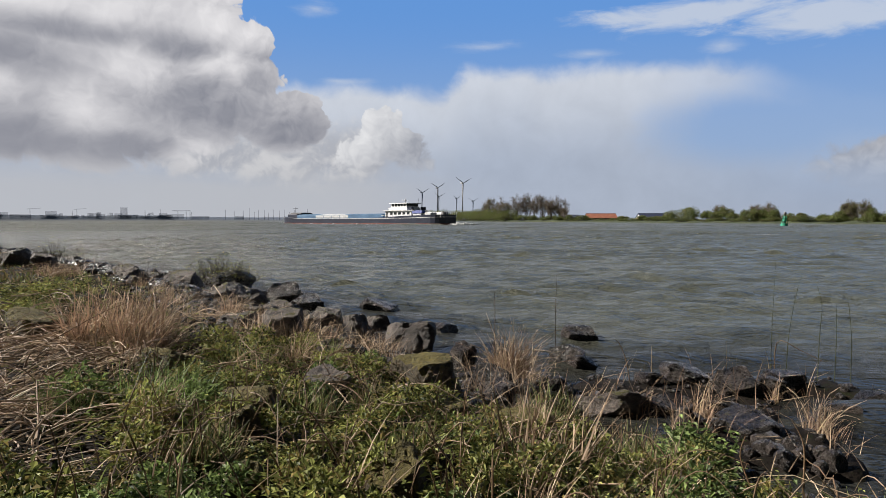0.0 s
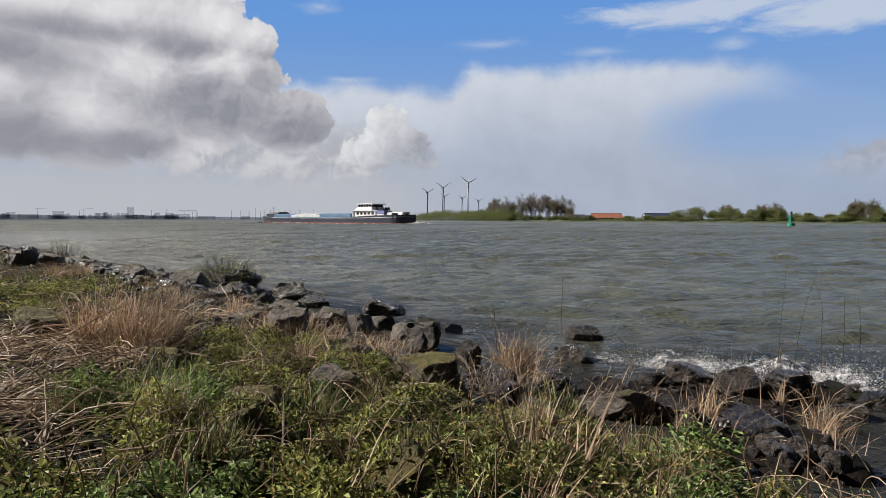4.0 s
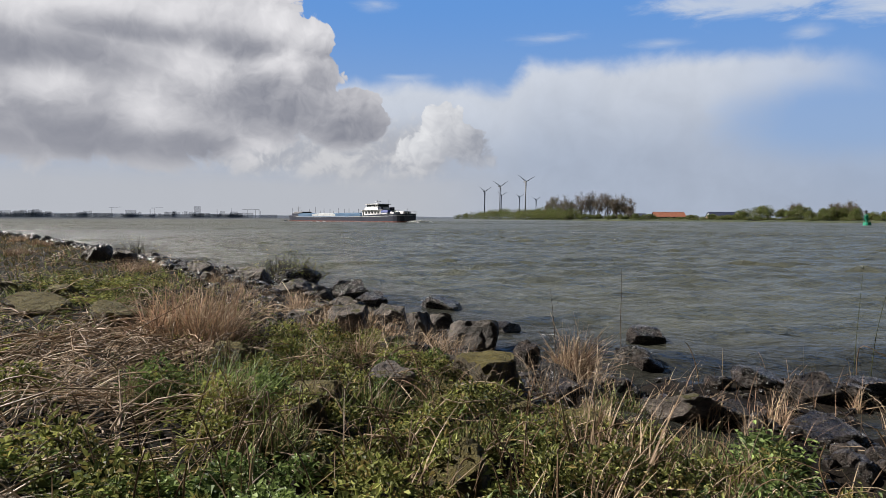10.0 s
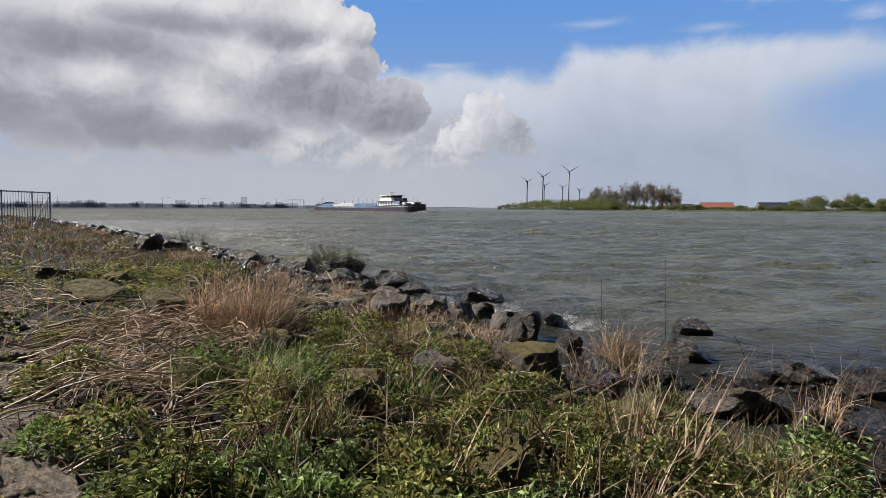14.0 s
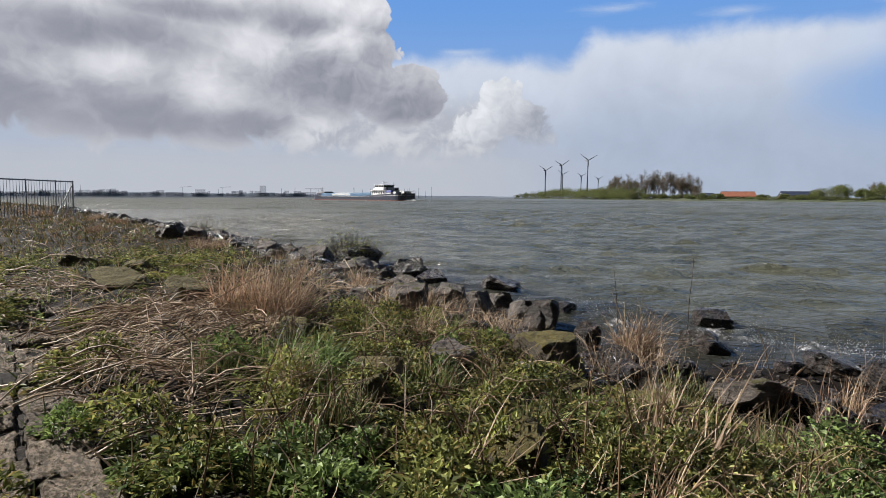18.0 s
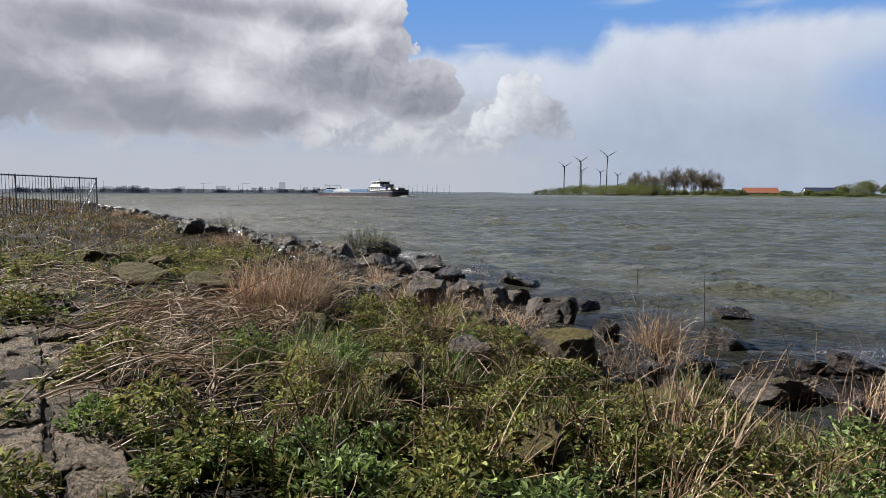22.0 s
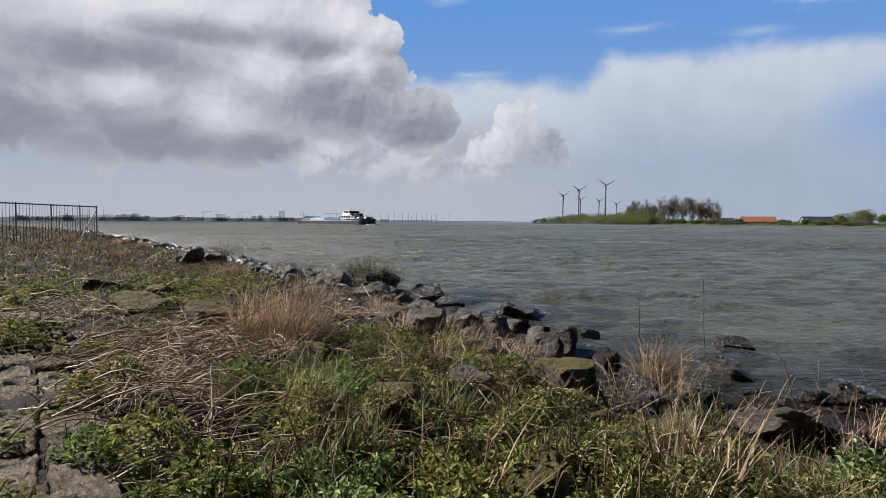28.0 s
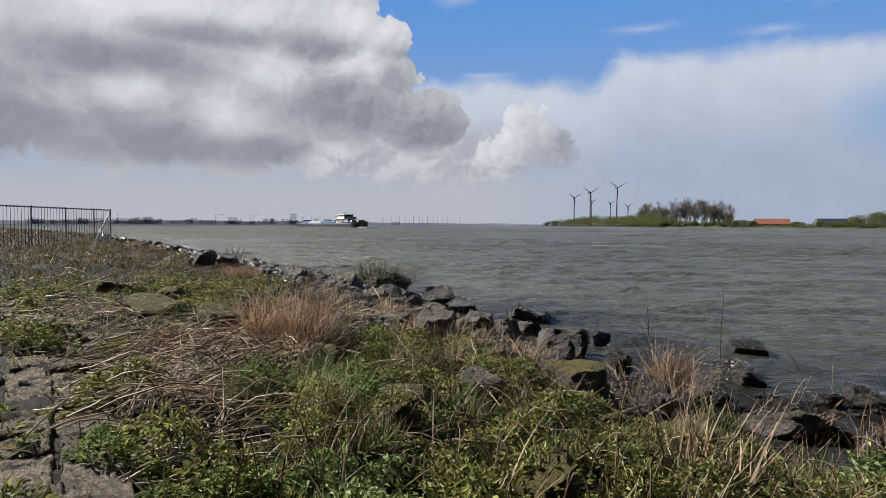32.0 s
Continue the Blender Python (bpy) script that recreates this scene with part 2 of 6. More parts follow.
def cloud_material():
    """The sky's clouds on the far backdrop, laid out in degrees of bearing and height."""
    m = bpy.data.materials.new("cloud_sky")
    m.use_nodes = True
    k = Nodes(m.node_tree)
    k.n.clear()
    out = k.n.new("ShaderNodeOutputMaterial")
    uv = k.n.new("ShaderNodeUVMap").outputs[0]
    sep = k.n.new("ShaderNodeSeparateXYZ")
    k.l.new(uv, sep.inputs[0])
    az, el = sep.outputs[0], sep.outputs[1]

    def blob(a, e, ra, re):
        d = k.vec("LENGTH", k.vec("MULTIPLY", k.vec("SUBTRACT", uv, (a, e, 0)), (1 / ra, 1 / re, 0)))
        return k.math("SUBTRACT", 1.0, d)

    def heap(parts):
        v = blob(*parts[0])
        for p in parts[1:]:
            v = k.math("SMOOTH_MAX", v, blob(*p), 0.12)
        return v

    def heads_at(at):
        """Rounded heads with smaller and smaller ones on them."""
        total = 0.0
        for scale, weight in ((0.26, 0.50), (0.62, 0.30), (1.5, 0.17), (3.4, 0.08)):
            v = k.n.new("ShaderNodeTexVoronoi")
            v.feature = "SMOOTH_F1"
            k.put(v, "Vector", at)
            v.inputs["Scale"].default_value, v.inputs["Smoothness"].default_value = scale, 0.22
            total = k.math("MULTIPLY_ADD", v.outputs["Distance"], -weight, total)
        return k.math("ADD", total, 0.5)

    bend = k.n.new("ShaderNodeTexNoise")
    k.put(bend, "Vector", uv)
    bend.inputs["Scale"].default_value, bend.inputs["Detail"].default_value = 0.30, 2.5
    warp = k.vec("ADD", uv, k.vec("MULTIPLY", k.vec("SUBTRACT", bend.outputs["Color"], (0.5, 0.5, 0.5)), (4.0, 3.0, 0)))
    toward = (-0.42, 0.55, 0.0)
    heads = heads_at(warp)
    relief = k.math("SUBTRACT", heads, heads_at(k.vec("ADD", warp, toward)))
    low = k.noise(uv, 0.16, 2, 0.5)
    mid = k.noise(uv, 0.34, 6, 0.58, 0.35)
    fine = k.noise(k.vec("MULTIPLY", warp, (0.75, 1.0, 1.0)), 0.20, 7, 0.55, 0.25)
    ruffle = k.math("MULTIPLY", k.math("SUBTRACT", mid, 0.5), 1.0)
    bulge = k.math("MULTIPLY", k.math("SUBTRACT", heads, 0.02), 1.0)

    # tall cumulus bank: crisp heads on its far side
    body = heap([(-24, 9.2, 17, 6.2), (-16, 13.5, 9, 6.5), (-10.8, 11.5, 5.0, 5.0), (-6.2, 8.3, 4.4, 2.9), (-9.3, 14.4, 3.0, 2.2), (-24, 19, 11, 9), (-45, 12, 20, 9), (-34, 26, 20, 8)])
    edge = k.math("ADD", k.math("MULTIPLY", bulge, 0.55), k.math("MULTIPLY", ruffle, 0.30))
    cum = k.ramp(k.math("ADD", body, edge), 0.0, k.ramp(el, 5.0, 9.0, 0.22, 0.055))
    # small turrets in front of the sheet, worn away to the ground
    turret = heap([(2.3, 7.7, 2.0, 2.2), (4.2, 5.9, 2.7, 2.4), (0.4, 5.6, 3.6, 2.2), (43, 4.4, 5.5, 2.7)])
    tur = k.math("MULTIPLY", k.ramp(k.math("ADD", turret, k.math("ADD", k.math("MULTIPLY", bulge, 1.0), k.math("MULTIPLY", ruffle, 0.9))), 0.0, k.ramp(el, 5.0, 8.0, 0.35, 0.09)), k.ramp(el, 2.6, 6.0, 0.15, 0.95))
    # pale broken cloud under the bank
    rags = k.math("MULTIPLY", k.ramp(k.math("ADD", heap([(-13, 5.2, 5.0, 1.7), (-6, 5.4, 7.0, 2.6), (-0.5, 5.6, 5.0, 2.8)]), k.math("ADD", k.math("MULTIPLY", bulge, 0.6), ruffle)), -0.25, 0.45), 0.88)
    # thin white sheet, higher from the middle on, with a clear hole beyond it
    step = k.ramp(k.math("ADD", az, k.math("MULTIPLY", ruffle, 3.0)), 7.0, 10.5, 0.0, 1.5)
    top = k.math("ADD", k.math("ADD", 11.6, step), k.math("MULTIPLY", k.math("SUBTRACT", low, 0.5), 2.4))
    top = k.math("SUBTRACT", top, k.math("MULTIPLY", k.math("MAXIMUM", k.math("SUBTRACT", az, 30), 0.0), 0.3))
    sheet = k.ramp(k.math("ADD", k.math("SUBTRACT", top, el), k.math("MULTIPLY", ruffle, 1.6)), -0.5, 1.3)
    hole = k.ramp(k.math("ADD", heap([(34, 7.4, 9, 2.9), (42, 9.5, 9, 4.5)]), k.math("MULTIPLY", ruffle, 0.5)), -0.35, 0.55, 1.0, 0.12)
    sheet = k.math("MULTIPLY", k.math("MULTIPLY", sheet, hole), k.ramp(az, 22, 42, 0.95, 0.40))
    veil = k.ramp(el, 0.0, 7.0, 0.92, 0.0)
    # high wisps drawn out by the wind
    drawn = k.noise(k.vec("MULTIPLY", uv, (0.35, 1.3, 1.0)), 0.5, 5, 0.6, 0.4)
    comb = k.math("MULTIPLY", k.math("SUBTRACT", drawn, 0.5), 2.2)
    wisp = heap([(29, 16.6, 11, 1.8), (39, 15.6, 9, 2.3), (52, 16, 10, 4)])
    thin = k.math("MULTIPLY", k.ramp(k.math("ADD", heap([(11.2, 14.9, 4.2, 0.65), (20.4, 14.0, 3.0, 0.6), (-3.5, 17.6, 2.4, 1.0), (-1.5, 11.9, 3.4, 0.4), (31, 13.9, 2.4, 0.8)]), k.math("MULTIPLY", comb, 0.8)), 0.0, 1.4), 0.62)
    wis = k.math("MAXIMUM", k.math("MULTIPLY", k.ramp(k.math("ADD", wisp, comb), 0.0, 0.8), 0.78), thin)

    # light on the heap: white heads towards the hidden sun, grey bellies and hollows
    wob = k.math("SUBTRACT", fine, 0.5)
    dark = heap([(-13, 9.0, 7.5, 2.7), (-5, 7.6, 3.8, 1.9), (-25, 6.0, 13, 2.1), (-37, 7.4, 11, 3.8), (-29, 12.0, 7, 1.6), (-22, 14.3, 6, 0.9), (-8.0, 12.3, 1.9, 2.2), (-14.5, 13.8, 2.6, 1.1)])
    light = heap([(-17.6, 11.6, 2.6, 1.5), (-21.4, 8.6, 2.6, 1.7), (-11.3, 12.6, 3.6, 0.9), (-26, 16.8, 13, 2.4), (-8.6, 15.3, 2.2, 1.2), (-30, 9.6, 3.5, 1.2), (-13.4, 5.2, 2.8, 1.0), (-11.5, 15.9, 2.0, 1.2)])
    shade = k.math("ADD", 0.60, k.math("MULTIPLY", k.ramp(k.math("ADD", light, k.math("MULTIPLY", wob, 2.8)), -0.7, 1.0), 0.30))
    shade = k.math("SUBTRACT", shade, k.math("MULTIPLY", k.ramp(k.math("ADD", dark, k.math("MULTIPLY", wob, -1.5)), -0.7, 0.8), 0.45))
    shade = k.math("ADD", shade, k.math("MULTIPLY", wob, 0.18))
    crisp = k.ramp(az, -24, -9, 0.20, 0.55)
    shade = k.math("ADD", shade, k.math("MULTIPLY", k.math("MULTIPLY", relief, crisp), k.ramp(el, 5.0, 11.0, 0.45, 1.0)))
    shade = k.math("MINIMUM", k.math("MAXIMUM", shade, 0.05), 1.0)
    cum_col = k.mix(shade, rgb(0.235, 0.245, 0.295), rgb(0.92, 0.90, 0.91))
    tshade = k.math("ADD", k.ramp(k.math("SUBTRACT", el, k.math("MULTIPLY", k.math("SUBTRACT", k.math("MINIMUM", az, 6.0), 2.0), 0.75)), 2.5, 9.0, 0.05, 0.80), k.math("ADD", k.math("MULTIPLY", relief, 0.9), k.math("MULTIPLY", wob, 0.8)))
    tur_col = k.mix(k.math("MINIMUM", k.math("MAXIMUM", tshade, 0.0), 1.0), rgb(0.385, 0.40, 0.45), rgb(0.88, 0.88, 0.89))
    rag_col = k.mix(k.ramp(k.math("ADD", mid, relief), 0.3, 0.75), rgb(0.47, 0.48, 0.52), rgb(0.71, 0.70, 0.70))
    sheet_col = k.mix(k.ramp(k.math("SUBTRACT", top, el), 0.0, 9.0), rgb(0.70, 0.735, 0.80), rgb(0.45, 0.505, 0.61))
    sheet_col = k.vec("MULTIPLY", sheet_col, k.ramp(mid, 0.2, 0.8, 0.93, 1.07, smooth=False))
    veil_col = k.mix(k.ramp(az, -20, 25), rgb(0.56, 0.57, 0.61), rgb(0.36, 0.42, 0.54))
    # clear air: pale at the horizon, deep blue above
    blue = k.mix(k.ramp(el, 3.0, 19.0), rgb(0.33, 0.47, 0.71), rgb(0.145, 0.345, 0.76))
    col = k.mix(veil, blue, veil_col)
    for c, a in ((sheet_col, sheet), (rgb(0.68, 0.73, 0.81), wis), (rag_col, rags), (tur_col, tur), (cum_col, cum)):
        col = k.mix(a, col, c)
    alpha = k.math("MULTIPLY", k.ramp(el, 26, 32.5, 1.0, 0.0), k.ramp(k.math("ABSOLUTE", az), 58, 71, 1.0, 0.0))
    # low bright air under the heap's base, in soft bands
    band = k.noise(k.vec("MULTIPLY", uv, (0.25, 1.6, 1.0)), 0.5, 4, 0.55)
    low_air = k.math("MULTIPLY", k.ramp(k.math("ADD", el, k.math("MULTIPLY", k.math("SUBTRACT", band, 0.5), 2.0)), 2.4, 5.2, 0.80, 0.0), k.ramp(az, -2, 14, 1.0, 0.0))
    col = k.mix(low_air, col, rgb(0.56, 0.57, 0.60))
    em = k.n.new("ShaderNodeEmission")
    k.put(em, "Color", col)
    em.inputs["Strength"].default_value = 0.90
    tp = k.n.new("ShaderNodeBsdfTransparent")
    mx = k.n.new("ShaderNodeMixShader")
    k.put(mx, 0, alpha)
    k.l.new(tp.outputs[0], mx.inputs[1])
    k.l.new(em.outputs[0], mx.inputs[2])
    k.l.new(mx.outputs[0], out.inputs[0])
    return m


# soil colour is near black to paint the deep shade between plants
MUD = surface("shade_dark_soil", (0.006, 0.0048, 0.004), (0.017, 0.0135, 0.0105), 0.5, 0.75, 0.8, 0.03, c3=(0.014, 0.017, 0.007), c3_at=0.55, spec=0.08)
SLAB = surface("weathered_block", (0.11, 0.085, 0.062), (0.40, 0.315, 0.235), 0.12, 0.9, 1.0, 0.12, c3=(0.08, 0.075, 0.03), c3_at=0.5, per_object=0.25)
WET_ROCK = rock_material("wet_rock", (0.014, 0.0115, 0.010), (0.070, 0.058, 0.050), (0.035, 0.033, 0.014), 0.02, 0.26)
DRY_ROCK = rock_material("grey_rock", (0.045, 0.036, 0.030), (0.16, 0.131, 0.110), (0.05, 0.05, 0.016), 0.12, 0.65)
MOSS_ROCK = rock_material("mossy_rock", (0.05, 0.04, 0.022), (0.11, 0.085, 0.045), (0.075, 0.066, 0.018), 0.40, 0.8)
WATER = water_material()
FOAM = foam_material()
SPRAY = surface("spray_drops", (0.70, 0.71, 0.72), (0.85, 0.86, 0.86), 0.2, 0.5, 0.0)
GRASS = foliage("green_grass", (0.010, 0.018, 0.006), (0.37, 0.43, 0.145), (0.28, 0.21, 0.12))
DRY_GRASS = foliage("brown_green_grass", (0.055, 0.048, 0.02), (0.24, 0.185, 0.08), (0.38, 0.26, 0.16))
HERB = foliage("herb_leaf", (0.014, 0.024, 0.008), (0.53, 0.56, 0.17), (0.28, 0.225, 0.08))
NETTLE = foliage("nettle_leaf", (0.028, 0.052, 0.018), (0.40, 0.52, 0.17), None, 0.32, 0.5)
STRAW = foliage("dry_straw", (0.06, 0.04, 0.025), (0.72, 0.55, 0.37), (0.09, 0.06, 0.035), 0.2, 0.6)
RUSSET = foliage("russet_straw", (0.12, 0.074, 0.048), (0.66, 0.46, 0.32), (0.42, 0.33, 0.20), 0.2, 0.6)
STALK = foliage("pale_stalk", (0.16, 0.11, 0.07), (0.76, 0.60, 0.43), (0.13, 0.085, 0.05), 0.0, 0.5)
TWIG = foliage("dark_twig", (0.05, 0.04, 0.03), (0.11, 0.085, 0.06), None, 0.0, 0.7)
GREEN_STEM = foliage("green_stem", (0.04, 0.05, 0.02), (0.085, 0.09, 0.035), None, 0.1)
FAR_LEAF = foliage("spring_leaf", (0.10, 0.13, 0.045), (0.24, 0.29, 0.09), (0.19, 0.15, 0.08), 0.4)
FAR_BARK = foliage("bare_branch", (0.075, 0.064, 0.054), (0.12, 0.10, 0.082), None, 0.0, 0.8)
FAR_TWIG = foliage("budding_twig", (0.14, 0.115, 0.095), (0.27, 0.215, 0.17), (0.15, 0.15, 0.08), 0.35, 0.8)
FAR_GRASS = surface("dyke_grass", (0.025, 0.036, 0.014), (0.05, 0.06, 0.024), 6.0, 0.9, 0.3, 0.1, c3=(0.10, 0.085, 0.05), c3_at=0.6)
STEEL = surface("galvanised_steel", (0.34, 0.345, 0.36), (0.44, 0.445, 0.46), 0.3, 0.6, 0.1, 0.003)
TURBINE = surface("turbine_paint", (0.38, 0.39, 0.41), (0.44, 0.45, 0.47), 8.0, 0.5, 0.0)
# pale colours and the transparent mix paint haze onto the horizon things
INDUSTRY = surface("hazed_concrete", (0.60, 0.64, 0.72), (0.66, 0.69, 0.76), 30.0, 0.9, 0.0, thin=0.78)
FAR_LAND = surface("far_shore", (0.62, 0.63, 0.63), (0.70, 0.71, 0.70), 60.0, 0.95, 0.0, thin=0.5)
ROOF = surface("orange_tile", (0.24, 0.085, 0.05), (0.31, 0.12, 0.07), 2.0, 0.8, 0.3, 0.05, c3=(0.30, 0.10, 0.05))
SLATE = surface("dark_roof", (0.022, 0.03, 0.065), (0.04, 0.052, 0.10), 2.0, 0.6, 0.2, 0.05)
WHITE = surface("white_paint", (0.72, 0.73, 0.74), (0.80, 0.80, 0.80), 2.0, 0.4, 0.0)
BRICK = surface("brown_brick", (0.20, 0.11, 0.07), (0.27, 0.15, 0.10), 2.0, 0.85, 0.2, 0.02)
NAVY = surface("navy_hull_paint", (0.012, 0.016, 0.035), (0.022, 0.028, 0.05), 4.0, 0.4, 0.0, c3=(0.06, 0.035, 0.025), c3_at=0.68)
RED = surface("red_boot_paint", (0.11, 0.03, 0.022), (0.16, 0.05, 0.034), 3.0, 0.6, 0.0, c3=(0.16, 0.07, 0.045))
BLUE = surface("blue_coaming_paint", (0.05, 0.12, 0.22), (0.08, 0.17, 0.29), 5.0, 0.5, 0.0)
PALE = surface("pale_hatch_metal", (0.50, 0.52, 0.53), (0.60, 0.62, 0.62), 4.0, 0.45, 0.0)
GLASS = surface("dark_window", (0.02, 0.025, 0.03), (0.035, 0.04, 0.045), 2.0, 0.08, 0.0)
TARP = surface("blue_tarpaulin", (0.03, 0.05, 0.22), (0.05, 0.08, 0.30), 1.0, 0.6, 0.3, 0.05)
BUOY = surface("green_buoy_paint", (0.01, 0.21, 0.13), (0.02, 0.28, 0.17), 1.0, 0.45, 0.0)
BLACK = surface("black_steel", (0.02, 0.02, 0.022), (0.04, 0.04, 0.042), 1.0, 0.5, 0.0)
CLOUDS = cloud_material()

# ---------------------------------------------------------------- mesh helpers


def make_mesh(name, V, F, mat, smooth=False):
    """A mesh from arrays: V (n, 3); F (m, 3) or (m, 4)."""
    V, F = np.asarray(V, np.float32).reshape(-1, 3), np.asarray(F, np.int32)
    me = bpy.data.meshes.new(name)
    me.vertices.add(len(V))
    me.vertices.foreach_set("co", V.ravel())
    m, c = F.shape
    me.loops.add(m * c)
    me.loops.foreach_set("vertex_index", F.ravel())
    me.polygons.add(m)
    me.polygons.foreach_set("loop_start", np.arange(0, m * c, c, dtype=np.int32))
    me.polygons.foreach_set("use_smooth", np.full(m, smooth))
    me.update(calc_edges=True)
    me.materials.append(mat)
    return me


def thing(name, V, F, mat, smooth=False, parent=None, label="", category="", group="", kind=""):
    ob = new(name, make_mesh(name, V, F, mat, smooth))
    if parent:
        ob.parent = parent
    return tagged(ob, label, category, group, kind)


def root(name, m, label, category, group="", kind=""):
    ob = new(name)
    ob.empty_display_size = 0.2
    ob.matrix_world = m
    return tagged(ob, label, category, group, kind)


def part(name, bm, mat, parent, label="", m=None, smooth=False):
    """Links a bmesh as one mesh under a thing or part."""
    me = bpy.data.meshes.new(name)
    bm.to_mesh(me)
    bm.free()
    me.materials.append(mat)
    if smooth:
        me.polygons.foreach_set("use_smooth", np.full(len(me.polygons), True))
    ob = new(name, me)
    ob.parent = parent
    if m is not None:
        ob.matrix_basis = m
    return tagged(ob, label)


def box(x0, x1, y0, y1, z0, z1, bevel=0.0):
    bm = bmesh.new()
    bmesh.ops.create_cube(bm, size=1.0, matrix=Matrix.Translation(((x0 + x1) / 2, (y0 + y1) / 2, (z0 + z1) / 2)) @ Matrix.Diagonal((x1 - x0, y1 - y0, z1 - z0, 1)))
    if bevel:
        bmesh.ops.bevel(bm, geom=bm.edges[:], offset=bevel, segments=1, affect="EDGES")
    return bm


def rod(a, b, r0, r1=None, sides=8, bm=None):
    """A round bar from a to b."""
    bm = bm or bmesh.new()
    a, b = Vector(a), Vector(b)
    d = b - a
    m = Matrix.Translation((a + b) / 2) @ d.to_track_quat("Z", "Y").to_matrix().to_4x4()
    bmesh.ops.create_cone(bm, cap_ends=True, segments=sides, radius1=r0, radius2=r0 if r1 is None else r1, depth=d.length, matrix=m)
    return bm


def prism(points, x0, x1):
    """A solid with the outline points (y, z), from x0 to x1."""
    bm = bmesh.new()
    a = [bm.verts.new((x0, y, z)) for y, z in points]
    b = [bm.verts.new((x1, y, z)) for y, z in points]
    n = len(points)
    bm.faces.new(a[::-1])
    bm.faces.new(b)
    for i in range(n):
        bm.faces.new((a[i], a[(i + 1) % n], b[(i + 1) % n], b[i]))
    bmesh.ops.recalc_face_normals(bm, faces=bm.faces[:])
    return bm


def ribbons(r, P, length, width, lean, curl, az, steps=3, twist=1.0):
    """Blades from the roots P: lengths, widths, lean from upright, further bend to the tip, and bearing, all arrays."""
    n = len(P)
    t = np.linspace(0, 1, steps + 1)
    V = np.zeros((n, steps + 1, 2, 3))
    pos = P.copy()
    side = np.stack([-np.sin(az), np.cos(az), np.zeros(n)], 1)
    tw = r.uniform(-twist, twist, n)
    for i in range(steps + 1):
        phi = lean + curl * t[i]
        d = np.stack([np.sin(phi) * np.cos(az), np.sin(phi) * np.sin(az), np.cos(phi)], 1)
        nrm = np.cross(d, side)
        sv = side * np.cos(tw)[:, None] + nrm * np.sin(tw)[:, None]
        w = (width * (1 - 0.88 * t[i] ** 1.6) / 2)[:, None]
        V[:, i, 0], V[:, i, 1] = pos - sv * w, pos + sv * w
        pos = pos + d * (length / steps)[:, None]
    base = (np.arange(n) * (steps + 1) * 2)[:, None]
    F = np.concatenate([base + np.array([2 * i, 2 * i + 1, 2 * i + 3, 2 * i + 2]) for i in range(steps)], 0)
    return V.reshape(-1, 3), F


def tubes(P, radius, sides=4):
    """Round stalks along the paths P (n, k, 3), tapering from radius (n) to a third of it."""
    n, k, _ = P.shape
    T = np.gradient(P, axis=1)
    T /= np.linalg.norm(T, axis=2, keepdims=True) + 1e-9
    ref = np.where(np.abs(T[..., 2:3]) > 0.8, np.array([1.0, 0, 0]), np.array([0, 0, 1.0]))
    A = np.cross(T, ref)
    A /= np.linalg.norm(A, axis=2, keepdims=True) + 1e-9
    B = np.cross(T, A)
    rr = radius[:, None] * np.linspace(1, 0.35, k)[None]
    V = np.stack([P + (A * math.cos(2 * math.pi * j / sides) + B * math.sin(2 * math.pi * j / sides)) * rr[..., None] for j in range(sides)], 2)
    F = []
    base = (np.arange(n) * k * sides)[:, None]
    for i in range(k - 1):
        for j in range(sides):
            F.append(base + np.array([i * sides + j, i * sides + (j + 1) % sides, (i + 1) * sides + (j + 1) % sides, (i + 1) * sides + j]))
    return V.reshape(-1, 3), np.concatenate(F, 0)


def leaves(r, P, D, length, width, fold=0.25):
    """Folded leaves at P that point along D."""
    n = len(P)
    D = D / (np.linalg.norm(D, axis=1, keepdims=True) + 1e-9)
    S = np.cross(D, np.array([0, 0, 1.0]))
    S /= np.linalg.norm(S, axis=1, keepdims=True) + 1e-9
    N = np.cross(S, D)
    roll = r.uniform(-0.7, 0.7, n)[:, None]
    S, N = S * np.cos(roll) + N * np.sin(roll), N * np.cos(roll) - S * np.sin(roll)
    L, W = length[:, None], width[:, None]
    V = np.stack([P, P + D * L * 0.42 + S * W / 2 + N * W * fold, P + D * L - N * L * 0.12, P + D * L * 0.42 - S * W / 2 + N * W * fold], 1)
    base = (np.arange(n) * 4)[:, None]
    F = np.concatenate([base + np.array([0, 1, 2]), base + np.array([0, 2, 3])], 0)
    return V.reshape(-1, 3), F


def joined(pieces):
    V, F, o = [], [], 0
    for v, f in pieces:
        V.append(v)
        F.append(f + o)
        o += len(v)
    return np.concatenate(V), np.concatenate(F)


def grid_faces(nx, ny):
    i, j = np.meshgrid(np.arange(nx - 1), np.arange(ny - 1), indexing="ij")
    a = (i * ny + j).ravel()
    return np.stack([a, a + ny, a + ny + 1, a + 1], 1)


def spread(lo, fine_lo, fine_hi, hi, step, grow=1.09):
    """Ruler marks: even in the middle, wider and wider towards the ends."""
    mid = list(np.arange(fine_lo, fine_hi + step, step))
    d, x, right = step, mid[-1], []
    while x < hi:
        d *= grow
        x += d
        right.append(x)
    d, x, left = step, mid[0], []
    while x > lo:
        d *= grow
        x -= d
        left.append(x)
    return np.array(left[::-1] + mid + right)


SHORE = [(40, -30), (5.0, 2.9), (3.5, 4.4), (2.35, 5.7), (1.6, 7.3), (0.75, 10.0), (-0.9, 13.7), (-3.2, 18.3),
         (-7.3, 24.2), (-12.3, 30.6), (-20, 40), (-34, 57.5), (-73, 105), (-900, 1000)]


